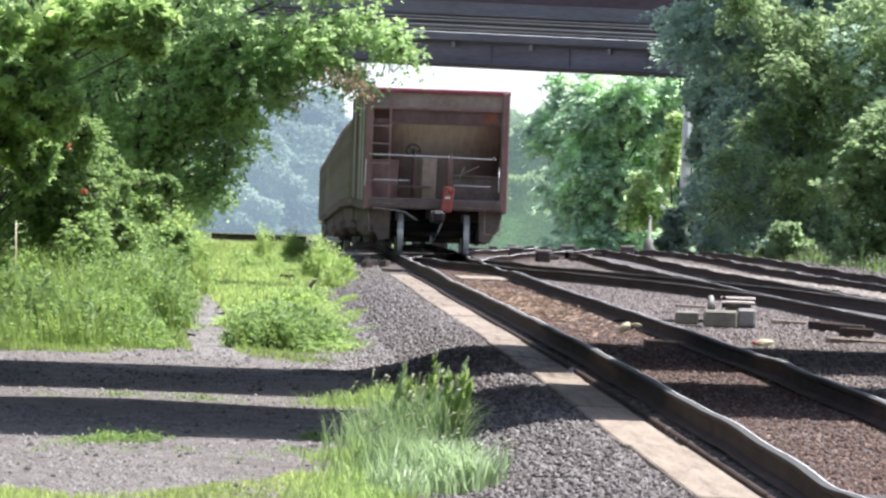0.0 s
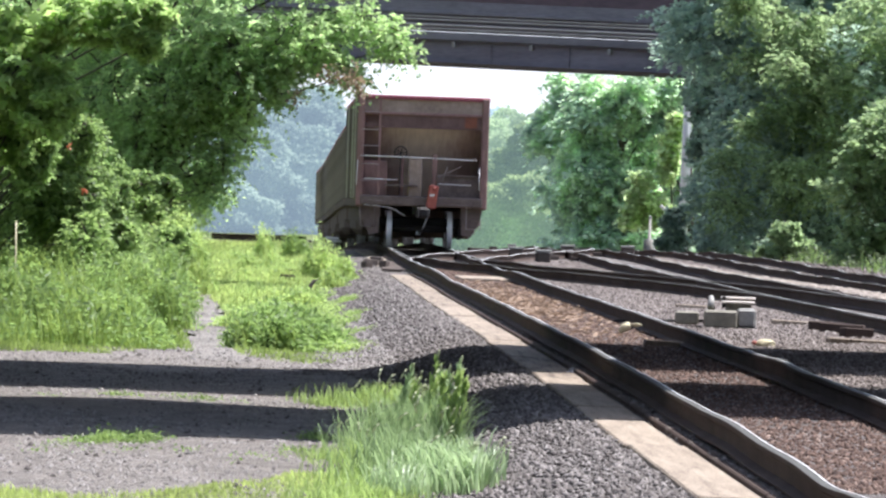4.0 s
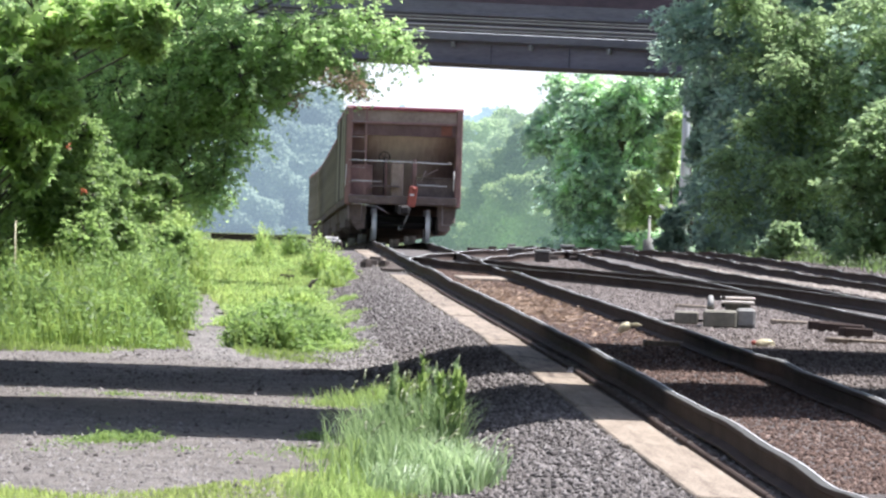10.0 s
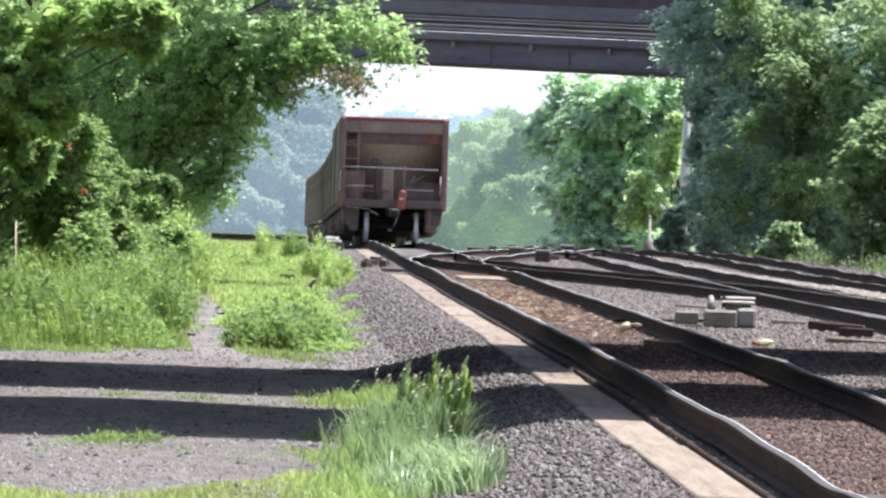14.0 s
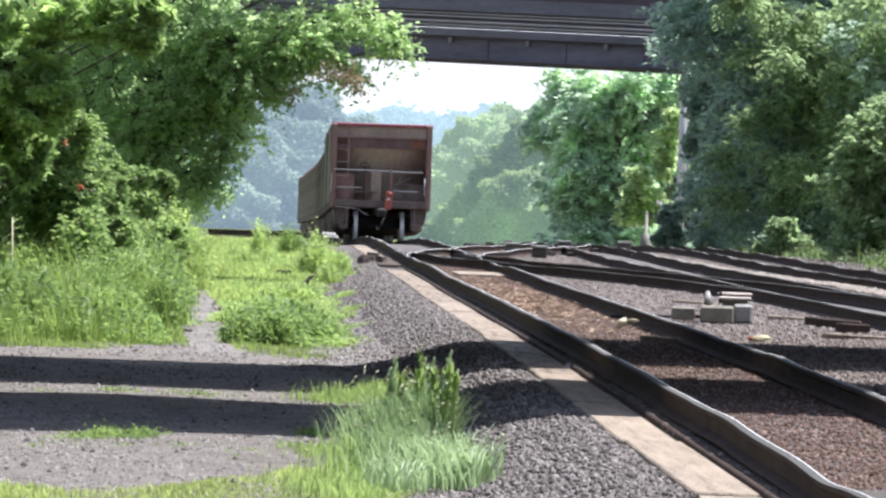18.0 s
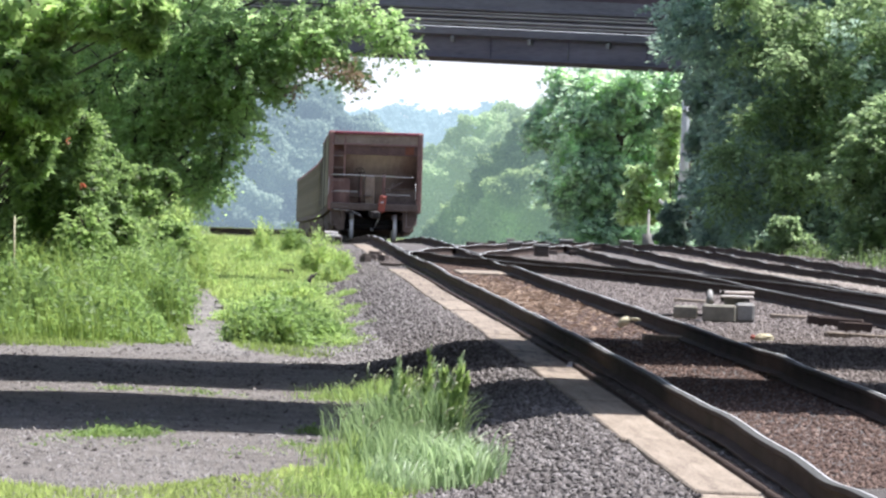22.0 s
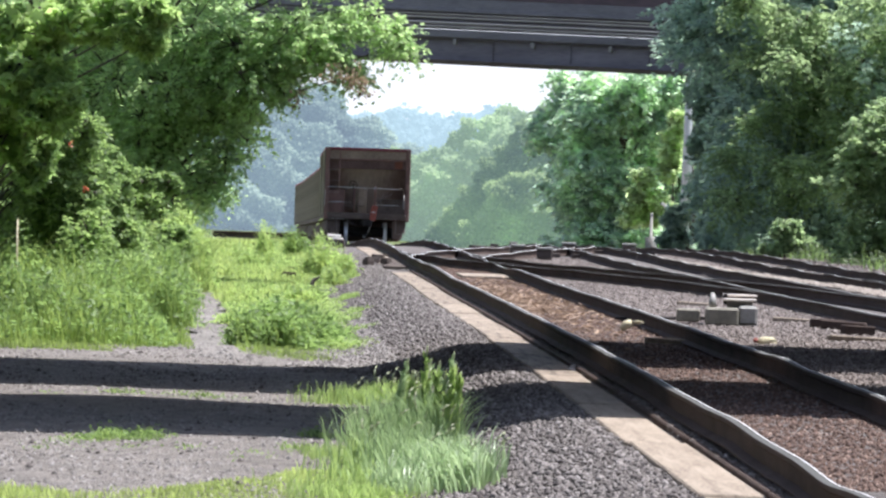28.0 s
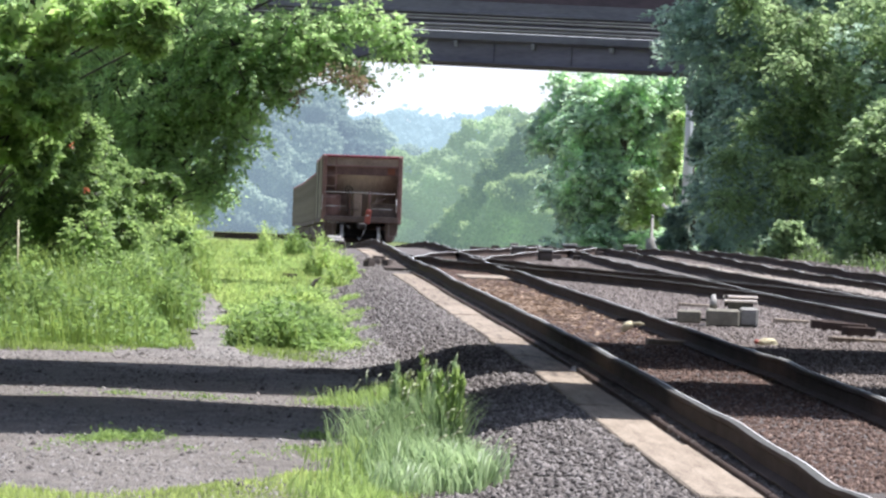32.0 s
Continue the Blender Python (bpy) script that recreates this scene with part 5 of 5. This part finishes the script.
    for z in (3.28, 2.86, 2.46, 2.02, 1.62, 1.22):
        part("rung", Geo().tube([(-1.50, f - 0.04, z), (-1.06, f - 0.04, z)], 0.014, 6), M_WORN, c)
    for x0, x1, z in ((-1.40, -0.62, 1.66), (0.40, 1.20, 1.58), (-1.36, -0.90, 1.14), (0.66, 1.16, 1.08)):
        part("rung", Geo().tube([(x0, f + 0.06, z), (x0 + 0.01, f - 0.05, z), (x1 - 0.01, f - 0.05, z - 0.01), (x1, f + 0.06, z)], 0.013, 6), M_WHITEBAR if z > 1.5 else M_WORN, c, "worn white rung" if z > 1.5 else "")
    for x in (-1.47, -0.50, 0.30, 1.27):
        part("rail_clamp", Geo().box((x, f - 0.12, 2.205), (0.05, 0.05, 0.07), ch=0.012).box((x, f, 2.20), (0.03, 0.2, 0.03)), M_WORN, c)
    part("handrail", Geo().tube([(-1.50, f, 2.22), (-1.49, f - 0.12, 2.22), (0, f - 0.13, 2.205), (1.30, f - 0.12, 2.18), (1.32, f, 2.18)], 0.015, 8), M_WHITEBAR, c, "worn white handrail")
    part("grab_iron", Geo().tube([(-1.58, f - 0.06, 2.1), (-1.60, f - 0.08, 1.5)], 0.012, 6), M_WHITEBAR, c, "worn white grab iron")
    part("grab_iron", Geo().tube([(1.40, f - 0.06, 2.0), (1.40, f - 0.08, 1.45)], 0.012, 6), M_WHITEBAR, c, "worn white grab iron")
    bw = Geo()
    ring = [(-0.53 + 0.15 * math.cos(a), f + 0.16, 2.32 + 0.15 * math.sin(a)) for a in np.linspace(0, 2 * math.pi, 25)]
    bw.tube(ring, 0.016, 6, caps=False)
    for a in np.linspace(0, 2 * math.pi, 6)[:-1]:
        bw.tube([(-0.53, f + 0.18, 2.32), (-0.53 + 0.15 * math.cos(a), f + 0.16, 2.32 + 0.15 * math.sin(a))], 0.010, 5)
    part("brake_wheel", bw, M_BLACK, c, "black iron brake wheel")
    part("brake_rod", Geo().tube([(-0.53, f + 0.24, 2.32), (-0.53, f + 0.24, 1.3)], 0.02, 6), M_BLACK, c)
    part("brake_platform", Geo().box((-0.5, f + 0.10, 1.52), (0.8, 0.3, 0.04)), M_GRIME, c)
    part("marker_plate", Geo().box((1.16, f + 0.06, 3.10), (0.30, 0.02, 0.26)), M_ORANGE, c, "faded orange plate")
    part("marker_plate", Geo().box((-1.30, f + 0.09, 3.13), (0.38, 0.02, 0.20)), M_ORANGE, c, "faded orange plate")
    for a, b in (((0.35, f, 1.72), (0.95, f, 2.02)), ((0.5, f, 1.68), (0.62, f, 2.0))):
        part("brake_pipe", Geo().tube([a, b], 0.012, 5), M_WORN, c)
    part("uncoupling_lever", Geo().tube([(-1.4, f - 0.06, 1.02), (-1.0, f - 0.1, 1.0), (-0.7, f - 0.12, 0.96), (-0.4, f - 0.2, 0.78)], 0.007, 6), M_WHITEBAR, c, "pale worn uncoupling lever")
    dev = part("tail_device", Geo().box((0.26, f - 0.30, 1.26), (0.24, 0.16, 0.58), pose(0, 0, 0, 0, -7, 0).to_3x3().inverted(), ch=0.03), M_REDLAMP, c, "red end-of-train flashing device")
    part("reflector", Geo().box((0.25, f - 0.39, 1.30), (0.12, 0.02, 0.05)), M_WHITEBAR, dev)
    part("lamp", Geo().tube([(0.30, f - 0.38, 1.46), (0.30, f - 0.41, 1.46)], 0.05, 10), M_REDLAMP, dev)
    part("air_hose", Geo().tube([(0.22, f - 0.3, 0.98), (0.16, f - 0.34, 0.78), (0.06, f - 0.36, 0.52), (-0.02, f - 0.34, 0.34), (-0.10, f - 0.3, 0.33), (-0.08, f - 0.3, 0.42)], 0.022, 7), M_HOSE, c, "grey hanging air hose")
    return c


POST_MESH = [Geo().box((0, 0, 0), (0.17, 0.16, h), ch=0.02).mesh("side_post", m) for m, h in ((M_SIDEPOST, 2.46), (M_CARTAN, 1.98), (M_SIDETAIL, 2.46))]

train = [wagon(M_CARRED, "rusty red-brown open hopper wagon at the train's tail", True, 3.72)]
train += [wagon(M_CARTAN, "low dusty tan open hopper wagon coupled ahead", False, 3.22) for i in range(4)]

ROLL = (0.00678, 2.2996, 100.99)      # where the tail end stands: gathers way slowly, 2.3 to 2.7 m/s

# ---------------------------------------------------------------- trackside things


def switch_machine():
    X, d, z = place(1287, 584)
    t = thing("switch_machine", pose(X, d + 0.2, z, 0, 0, -3), "weathered pale grey switch machine on long sleepers", "switch machine")
    part("housing", Geo().box((-0.08, -0.12, 0.13), (0.42, 0.34, 0.22), ch=0.025), M_MACHINE, t, "grimy olive-tan housing")
    part("gear_case", Geo().box((0.24, 0.0, 0.15), (0.24, 0.4, 0.24), ch=0.03), M_PALE, t)
    part("motor_cover", Geo().tube([(-0.02, 0.22, 0.27), (0.30, 0.22, 0.27)], 0.085, 12), M_PALE, t)
    part("lid", Geo().box((0.14, 0.16, 0.34), (0.42, 0.3, 0.03), ch=0.01), M_PINKISH, t, "faded cream lid")
    part("upper_lid", Geo().box((0.14, 0.34, 0.39), (0.44, 0.2, 0.03), ch=0.01), M_PINKISH, t, "faded cream lid")
    part("lid_post", Geo().box((-0.04, 0.3, 0.34), (0.05, 0.16, 0.14), ch=0.01), M_BLACK, t)
    part("crank_cover", Geo().tube([(-0.20, 0.05, 0.26), (-0.20, 0.2, 0.40)], [0.05, 0.03], 10), M_PALE, t)
    part("junction_box", Geo().box((-0.50, 0.1, 0.13), (0.30, 0.3, 0.16), ch=0.02), M_MACHINE, t)
    part("throw_rod", Geo().tube([(-0.2, 0.1, 0.10), (-1.4, 0.15, 0.06)], 0.02, 6), M_BLACK, t)
    part("base_plate", Geo().box((0, 0, 0.01), (0.75, 0.6, 0.05)), M_BLACK, t)


switch_machine()


def rag():
    X, d, z = place(1112, 580, 0.08)
    t = thing("work_glove", pose(X, d, z + 0.05), "crumpled yellow-white glove lying against the rail", "glove")
    part("palm", Geo().tube([(-0.10, 0, -0.03), (-0.05, 0, 0.03), (0.02, 0, 0.06)], [0.03, 0.05, 0.04], 8), M_YELLOW, t)
    for k in range(3):
        part("finger", Geo().tube([(0.01, k * 0.02 - 0.02, 0.06), (0.10, k * 0.03 - 0.03, 0.075 - 0.01 * k), (0.16 - 0.03 * k, k * 0.03 - 0.03, 0.06 - 0.015 * k)], [0.018, 0.016, 0.008], 6), M_YELLOW, t)


rag()


def litter():
    X, d, z = place(1355, 617)
    t = thing("plastic_bag", pose(X, d, z), "crumpled yellow and red plastic packet on the ballast", "litter")
    g, rng = Geo(), np.random.default_rng(5)
    bm = bmesh.new()
    bmesh.ops.create_icosphere(bm, subdivisions=2, radius=1.0)
    vs = [(v.co.x * 0.11 * (1 + rng.normal() * .15), v.co.y * 0.07 * (1 + rng.normal() * .15), 0.05 + v.co.z * 0.055 * (1 + rng.normal() * .25)) for v in bm.verts]
    bm.verts.index_update()
    g.add(vs, [tuple(v.index for v in f.verts) for f in bm.faces])
    bm.free()
    part("bag", g, M_YELLOW, t)
    part("scrap", Geo().box((-0.13, 0, 0.06), (0.06, 0.08, 0.05), ch=0.02), M_REDLAMP, t, "red printed corner")


litter()


X, d, z = place(1011, 657, 0.05)
scrap = thing("paper_scrap", pose(X, d, z + 0.03, 12, -8, 20), "small white paper scrap beside the rail", "litter")
part("sheet", Geo().box((0, 0, 0.012), (0.075, 0.05, 0.012), ch=0.004).box((0.01, 0.02, 0.03), (0.05, 0.012, 0.035), ch=0.004), M_LITTER, scrap)


def loose_board(px, py, length, turn, label, mat, w=0.16, h=0.07):
    X, d, z = place(px, py)
    t = thing("loose_board", pose(X, d, z + h / 2, 0, 2, turn), label, "board", "loose boards")
    part("board", Geo().box((0, 0, 0), (length, w, h), ch=0.012), mat, t)


for row in ((1415, 578, 0.75, -6), (1490, 592, 0.55, -15), (1462, 588, 0.45, 4), (1515, 600, 0.4, 25), (1225, 548, 0.5, 3), (1530, 612, 0.9, 12), (1180, 615, 0.5, 8)):
    loose_board(*row, "weathered loose timber lying on the ballast", M_PLANK if row[0] in (1415, 1225, 1180, 1530) else M_RAIL, h=0.07 if row[0] in (1415, 1225, 1180, 1530) else 0.13)
for k, (px, py) in enumerate(((872, 441), (890, 452), (925, 455), (942, 448), (975, 461), (986, 452), (1030, 464), (1062, 455), (1092, 450), (1140, 466), (1180, 474), (850, 447), (1215, 480), (1010, 448))):
    loose_board(px, py, 0.35 + 0.12 * (k % 4), 3 + 7 * (k % 3), "dusty brown sleeper end in the crossover", M_PLANK if k % 4 == 1 else M_TIE, w=0.22, h=0.12)
for row in ((655, 472, 0.3, 30), (666, 467, 0.28, -20), (680, 474, 0.3, 70), (648, 476, 0.22, 50), (508, 499, 0.28, 5), (513, 489, 0.18, -8)):
    loose_board(*row, "dark broken sleeper piece beside the track", M_TIE if row[0] > 600 else M_RAIL, h=0.16 if row[0] > 600 else 0.14)
X = float(at(589, 417, 124)[0])
stack = thing("sleeper_stack", pose(X, 124, float(ground_z(X, 124))), "small stack of pale slabs on dark timber blocks", "timber stack")
part("block", Geo().box((-0.1, 0, 0.11), (0.2, 0.6, 0.24), ch=0.015), M_TIE, stack)
part("block", Geo().box((0.18, 0.02, 0.11), (0.2, 0.6, 0.24), ch=0.015), M_TIE, stack)
part("slab", Geo().box((0.03, 0, 0.265), (0.40, 0.55, 0.06), ch=0.012), M_WHITEBAR, stack, "pale slab")
part("slab", Geo().box((-0.02, 0.04, 0.35), (0.36, 0.5, 0.06), pose(0, 0, 0, 0, 3, 0).to_3x3(), ch=0.012), M_WHITEBAR, stack, "pale slab")
for px, py in ((905, 445), (912, 460), (960, 466), (1003, 455), (1110, 456)):
    X, d, z = place(px, py)
    t = thing("rail_brace", pose(X, d, z, 0, 0, 3), "brown timber box with a pale lid beside the switch", "track fitting", "rail braces")
    part("box", Geo().box((0, 0, 0.14), (0.34, 0.4, 0.24), ch=0.03), M_TIE, t)
    part("lid", Geo().box((0, 0, 0.29), (0.38, 0.46, 0.06), ch=0.012), M_PALE, t, "pale concrete lid")


def spare_rails():
    """Two lengths of old rail on timber bearers, lying across the grassy bank."""
    for y, x0, x1 in ((126.5, -6.5, -4.3), (128.5, -6.0, -3.9)):
        g = Geo()
        xs = np.linspace(x0, x1, 8)
        zs = np.full(8, float(ground_z(x0, y)) + 0.30)
        r = thing("spare_rail", Matrix(), "dark rusty spare rail on bearers across the grassy bank", "rail", "spare rails")
        part("rail", g.sweep(RAIL_SECTION, list(zip(xs, np.full(8, y), zs)), [(0, -1, 0)] * 8, mi_of=RAIL_MI), [M_RAIL, M_RAIL, M_RAIL], r)
        for k in (0.12, 0.5, 0.88):
            part("bearer", Geo().box((x0 + (x1 - x0) * k, y, float(ground_z(x0, y)) + 0.05), (0.24, 0.8, 0.15), ch=0.012), M_TIE, r)


spare_rails()


def dead_branch():
    X, d, z = place(551, 519)
    t = thing("dead_branch", pose(X, d, z), "short dark dead branch standing in the weeds", "branch")
    part("stem", Geo().tube([(-0.12, 0, -0.03), (-0.04, 0, 0.10), (0.03, 0, 0.24)], [0.045, 0.05, 0.02], 7), M_BARK, t)
    part("fork", Geo().tube([(-0.02, 0, 0.14), (0.05, 0, 0.22), (0.12, 0.02, 0.27)], [0.035, 0.025, 0.008], 6), M_BARK, t)
    part("fork", Geo().tube([(-0.04, 0, 0.10), (0.0, 0, 0.02), (0.01, 0, -0.03)], [0.03, 0.028, 0.03], 6), M_BARK, t)


dead_branch()


def utility_pole():
    X, Z = at(1207, 420, 177)
    z0 = float(ground_z(X, 177)) - 0.3
    t = thing("utility_pole", pose(X, 177, z0), "weathered pole behind the bridge, haze put into its pale grey", "pole")
    part("pole", Geo().tube([(0, 0, 0), (0.03, 0, 5), (0.06, 0, 10.5)], [0.19, 0.17, 0.14], 12), M_POLE, t)
    part("cable_guard", Geo().box((0.2, -0.05, 6.2), (0.05, 0.06, 6.5), ch=0.01), M_POLE, t)
    part("cross_arm", Geo().box((0.06, 0, 9.9), (2.2, 0.1, 0.12), ch=0.01), M_POLE, t)
    part("bracket", Geo().box((-0.32, -0.1, 2.50), (0.5, 0.1, 0.12), pose(0, 0, 0, 0, -30, 0).to_3x3(), ch=0.02), M_LITTER, t, "white bracket")
    part("bracket", Geo().box((-0.72, -0.1, 2.55), (0.5, 0.1, 0.12), pose(0, 0, 0, 0, 38, 0).to_3x3(), ch=0.02), M_LITTER, t, "white bracket")


utility_pole()
X, Z = at(1148, 450, 168)
stub = thing("post", pose(X, 168, float(ground_z(X, 168)) - 0.2), "short pale timber post beside the bridge pier", "post")
part("shaft", Geo().tube([(0, 0, 0), (0, 0, 1.05), (0, 0, 1.1), (0, 0, 1.9)], [0.24, 0.22, 0.06, 0.05], 10), M_PALE, stub)
part("cap", Geo().tube([(0, 0, 1.9), (0, 0, 1.96)], [0.07, 0.03], 10), M_POLE, stub)

# ---------------------------------------------------------------- planks and stones, the small pieces last
PLANK_MESH = Geo().box((0, 0, 0), (0.40, 4.84, 0.07), ch=0.012).mesh("plank", M_PLANK)
EDGE_MESH = Geo().box((0, 0, 0), (0.075, 4.86, 0.13), ch=0.01).mesh("dark_filler", M_RAIL)
walkway = thing("walkway", Matrix(), "sandy plank walkway strip along the main track", "walkway", kind="structure")
rng_p = np.random.default_rng(9)
for y in list(np.arange(21, 86, 4.9)) + list(np.arange(100, 124, 4.9)):
    yc = y + 2.45
    sl = math.degrees(math.atan((float(rail_z(yc + 2)) - float(rail_z(yc - 2))) / 4))
    part("plank", PLANK_MESH, None, walkway, m=pose(float(centre_x(2.725, yc)) + rng_p.uniform(-.015, .015), yc, float(rail_z(yc)) - 0.272 + rng_p.uniform(-.008, .008), sl, rng_p.uniform(-1, 1), math.degrees(LEAN) + rng_p.uniform(-.15, .15)))
# Added dark strip fills the gap between planks and rail foot.
for y in np.arange(21, 86, 4.9):
    yc = y + 2.45
    sl = math.degrees(math.atan((float(rail_z(yc + 2)) - float(rail_z(yc - 2))) / 4))
    part("dark_filler", EDGE_MESH, None, walkway, m=pose(float(centre_x(2.966, yc)), yc, float(rail_z(yc)) - 0.265, sl, 0, math.degrees(LEAN)))
Xc = float(centre_x(4.1, 84))
part("plank", Geo().box((0, 0, 0), (0.9, 3.2, 0.07), ch=0.012), M_PLANK, walkway, m=pose(Xc, 84, float(rail_z(84)) - 0.18, 0, 0, 2.3))


def stones(name, label, n, q0, q1, y0, y1, size, mat, seed, keep=None, lift=0.0):
    """Crushed stones: uneven octahedra, thicker on the ground near the eye."""
    rng = np.random.default_rng(seed)
    y = y0 + (y1 - y0) * rng.uniform(0, 1, n) ** 1.35
    q = rng.uniform(q0, q1, n)
    x = q - LEAN * y
    if keep is not None:
        k = keep(x, y)
        x, y = x[k], y[k]
        n = len(x)
    s = size * (0.45 + 1.2 * rng.uniform(0, 1, size=(n, 1, 1)) ** 1.6)
    base = np.array([[1, 0, 0], [-1, 0, 0], [0, 1, 0], [0, -1, 0], [0, 0, 0.75], [0, 0, -0.75]], float)[None]
    v = base * s * rng.uniform(0.6, 1.25, size=(n, 6, 1)) + rng.normal(size=(n, 6, 3)) * s * 0.22
    a = rng.uniform(0, 6.28, n)
    ca, sa = np.cos(a)[:, None], np.sin(a)[:, None]
    v = np.stack([v[:, :, 0] * ca - v[:, :, 1] * sa, v[:, :, 0] * sa + v[:, :, 1] * ca, v[:, :, 2]], axis=2)
    v += np.stack([x, y, ground_z(x, y) + lift + size * 0.25], axis=1)[:, None, :]
    f = np.array([[0, 2, 4], [2, 1, 4], [1, 3, 4], [3, 0, 4], [2, 0, 5], [1, 2, 5], [3, 1, 5], [0, 3, 5]])
    t = (np.arange(n)[:, None, None] * 6 + f[None]).reshape(-1, 3)
    ob = new(name, mesh_np(name, v.reshape(-1, 3), t, mat, tri=True))
    return tagged(ob, label, "ballast", kind="stuff")


stones("ballast_stones", "loose grey crushed stones of the track shoulder", 95000, 0.8, 3.0, 21, 112, 0.0225, M_STONE, 71, lambda x, y: (np.abs(x + LEAN * y - 2.74) > 0.20 + 0.05 * np.sin(3.1 * y) + 0.04 * np.sin(11.3 * y)) & (x + LEAN * y + 0.35 * wavy(x, y) > 1.0), 0.005)
stones("ballast_stones", "dark stones beside the rail foot", 5000, 2.88, 3.02, 21, 90, 0.022, M_BALLAST, 75, None, 0.0)
stones("ballast_stones", "rust-brown stones between the rails of the main track", 62000, 3.1, 4.55, 26, 100, 0.0165, M_REDSTONE, 72, None, 0.004)
stones("ballast_stones", "brown-grey crushed stones between the tracks", 90000, 4.7, 7.7, 32, 110, 0.020, M_BROWNSTONE, 73, None, 0.01)
stones("ballast_stones", "dull brown stones between the farther tracks", 30000, 9.4, 12.6, 55, 125, 0.026, M_BROWNSTONE, 76, None, 0.01)
stones("ballast_stones", "dull brown stones beyond the farthest track", 16000, 12.6, 17.0, 62, 128, 0.028, M_BROWNSTONE, 81, None, 0.01)
stones("sand_ridge", "low ridge of pale sandy gravel between the farther tracks", 16000, 9.7, 11.1, 70, 112, 0.03, M_SANDSTONE, 80, lambda x, y: np.abs(x + LEAN * y - 10.65 + 0.035 * np.maximum(0, y - 84) + 0.15 * wavy(x, y, 1.0)) < 0.3, 0.05)
stones("road_stones", "small pale stones scattered on the gravel road", 60000, -4.0, 1.3, 25, 55, 0.017, M_ROADSTONE, 74, lambda x, y: wavy(x, y, 3.0) > -0.5)
stones("road_stones", "darker stones pressed into the gravel road", 3500, -4.0, 1.3, 25, 54, 0.024, M_STONE, 77)

stones("path_stones", "trodden pale stones of the footpath", 9000, -3, 1.2, 51, 100, 0.022, M_PALESTONE, 78, lambda x, y: np.abs(x - path_x(y)) < 0.34 + 0.1 * wavy(x, y), 0.006)
stones("verge_stones", "pale loose stones where weeds meet the ballast", 9000, 0.2, 1.5, 47, 66, 0.024, M_ROADSTONE, 79, lambda x, y: x + LEAN * y + 0.3 * wavy(x, y, 2.0) > 0.55, 0.006)

rng_t = np.random.default_rng(88)
M_STRAW = leaf_material("dry_straw", (0.16, 0.105, 0.07), (0.38, 0.27, 0.18), trans=0.1, spec=0.2)
ys_t = 66 + rng_t.normal(size=2600) * 7
qs_t = np.clip(3.85 + rng_t.normal(size=2600) * 0.35, 3.2, 4.5)
straw = np.stack([qs_t - LEAN * ys_t, ys_t, ground_z(qs_t - LEAN * ys_t, ys_t) + 0.03], axis=1)
tagged(new("straw", leaves_mesh("straw", straw, 0.022, M_STRAW, rng_t, 5.0, 0.0, 0.12)), "dry tan straw strewn between the rails", "straw", kind="stuff")


def on_track(y):
    return Vector((float(centre_x(Q_MAIN, y)), y, float(rail_z(y))))



def motions():
    """The train rolls away at a brisk walking pace, its wheels turning; grass sways in the wind."""
    ts = np.arange(0, 32.01, 1.0)
    dist = np.polyval(ROLL, ts)
    for i, car in enumerate(train):
        rows = []
        for t, d in zip(ts, dist):
            a, b = on_track(d + i * 16.4 + 2.05), on_track(d + i * 16.4 + 13.55)
            v = (b - a).normalized()
            yaw, pitch = math.degrees(math.atan2(-v.x, v.y)), math.degrees(math.asin(v.z))
            o = a - v * 2.05
            rows.append((float(t), pose(o.x, o.y, o.z, pitch, 0, yaw)))
        walk(car, rows)
    fine = np.linspace(0, 32, 193)
    roll = np.degrees((np.polyval(ROLL, fine) - np.polyval(ROLL, 0)) / 0.46)
    for ax, y in SPINNERS[:8]:
        walk(ax, [(float(t), pose(0, y, 0.46, -float(r), 0, 0)) for t, r in zip(fine, roll)])
    for k, (t, lean) in enumerate(((maple, 0.5), (locust, 0.55))):
        o = t.location.copy()
        walk(t, [(float(s), pose(o.x, o.y, o.z, 0.2 * math.sin(s * 0.7 + k), lean * (0.7 * math.sin(s * 0.62 + 1.2 + k) + 0.3 * math.sin(s * 1.9 + k)), 0)) for s in np.arange(0, 32.01, 1.0)])
    for k, (t, X, d, z0) in enumerate(TUFTS):
        sway = lambda s: 4.0 * math.sin(s * 0.55 + 0.4 * k) + 2.0 * math.sin(s * 1.7 + k)
        walk(t, [(float(s), pose(X, d, z0, 1.5 * math.sin(s * 0.9 + k), sway(s) + 2, 0)) for s in np.arange(0, 32.01, 1.0)])


motions()
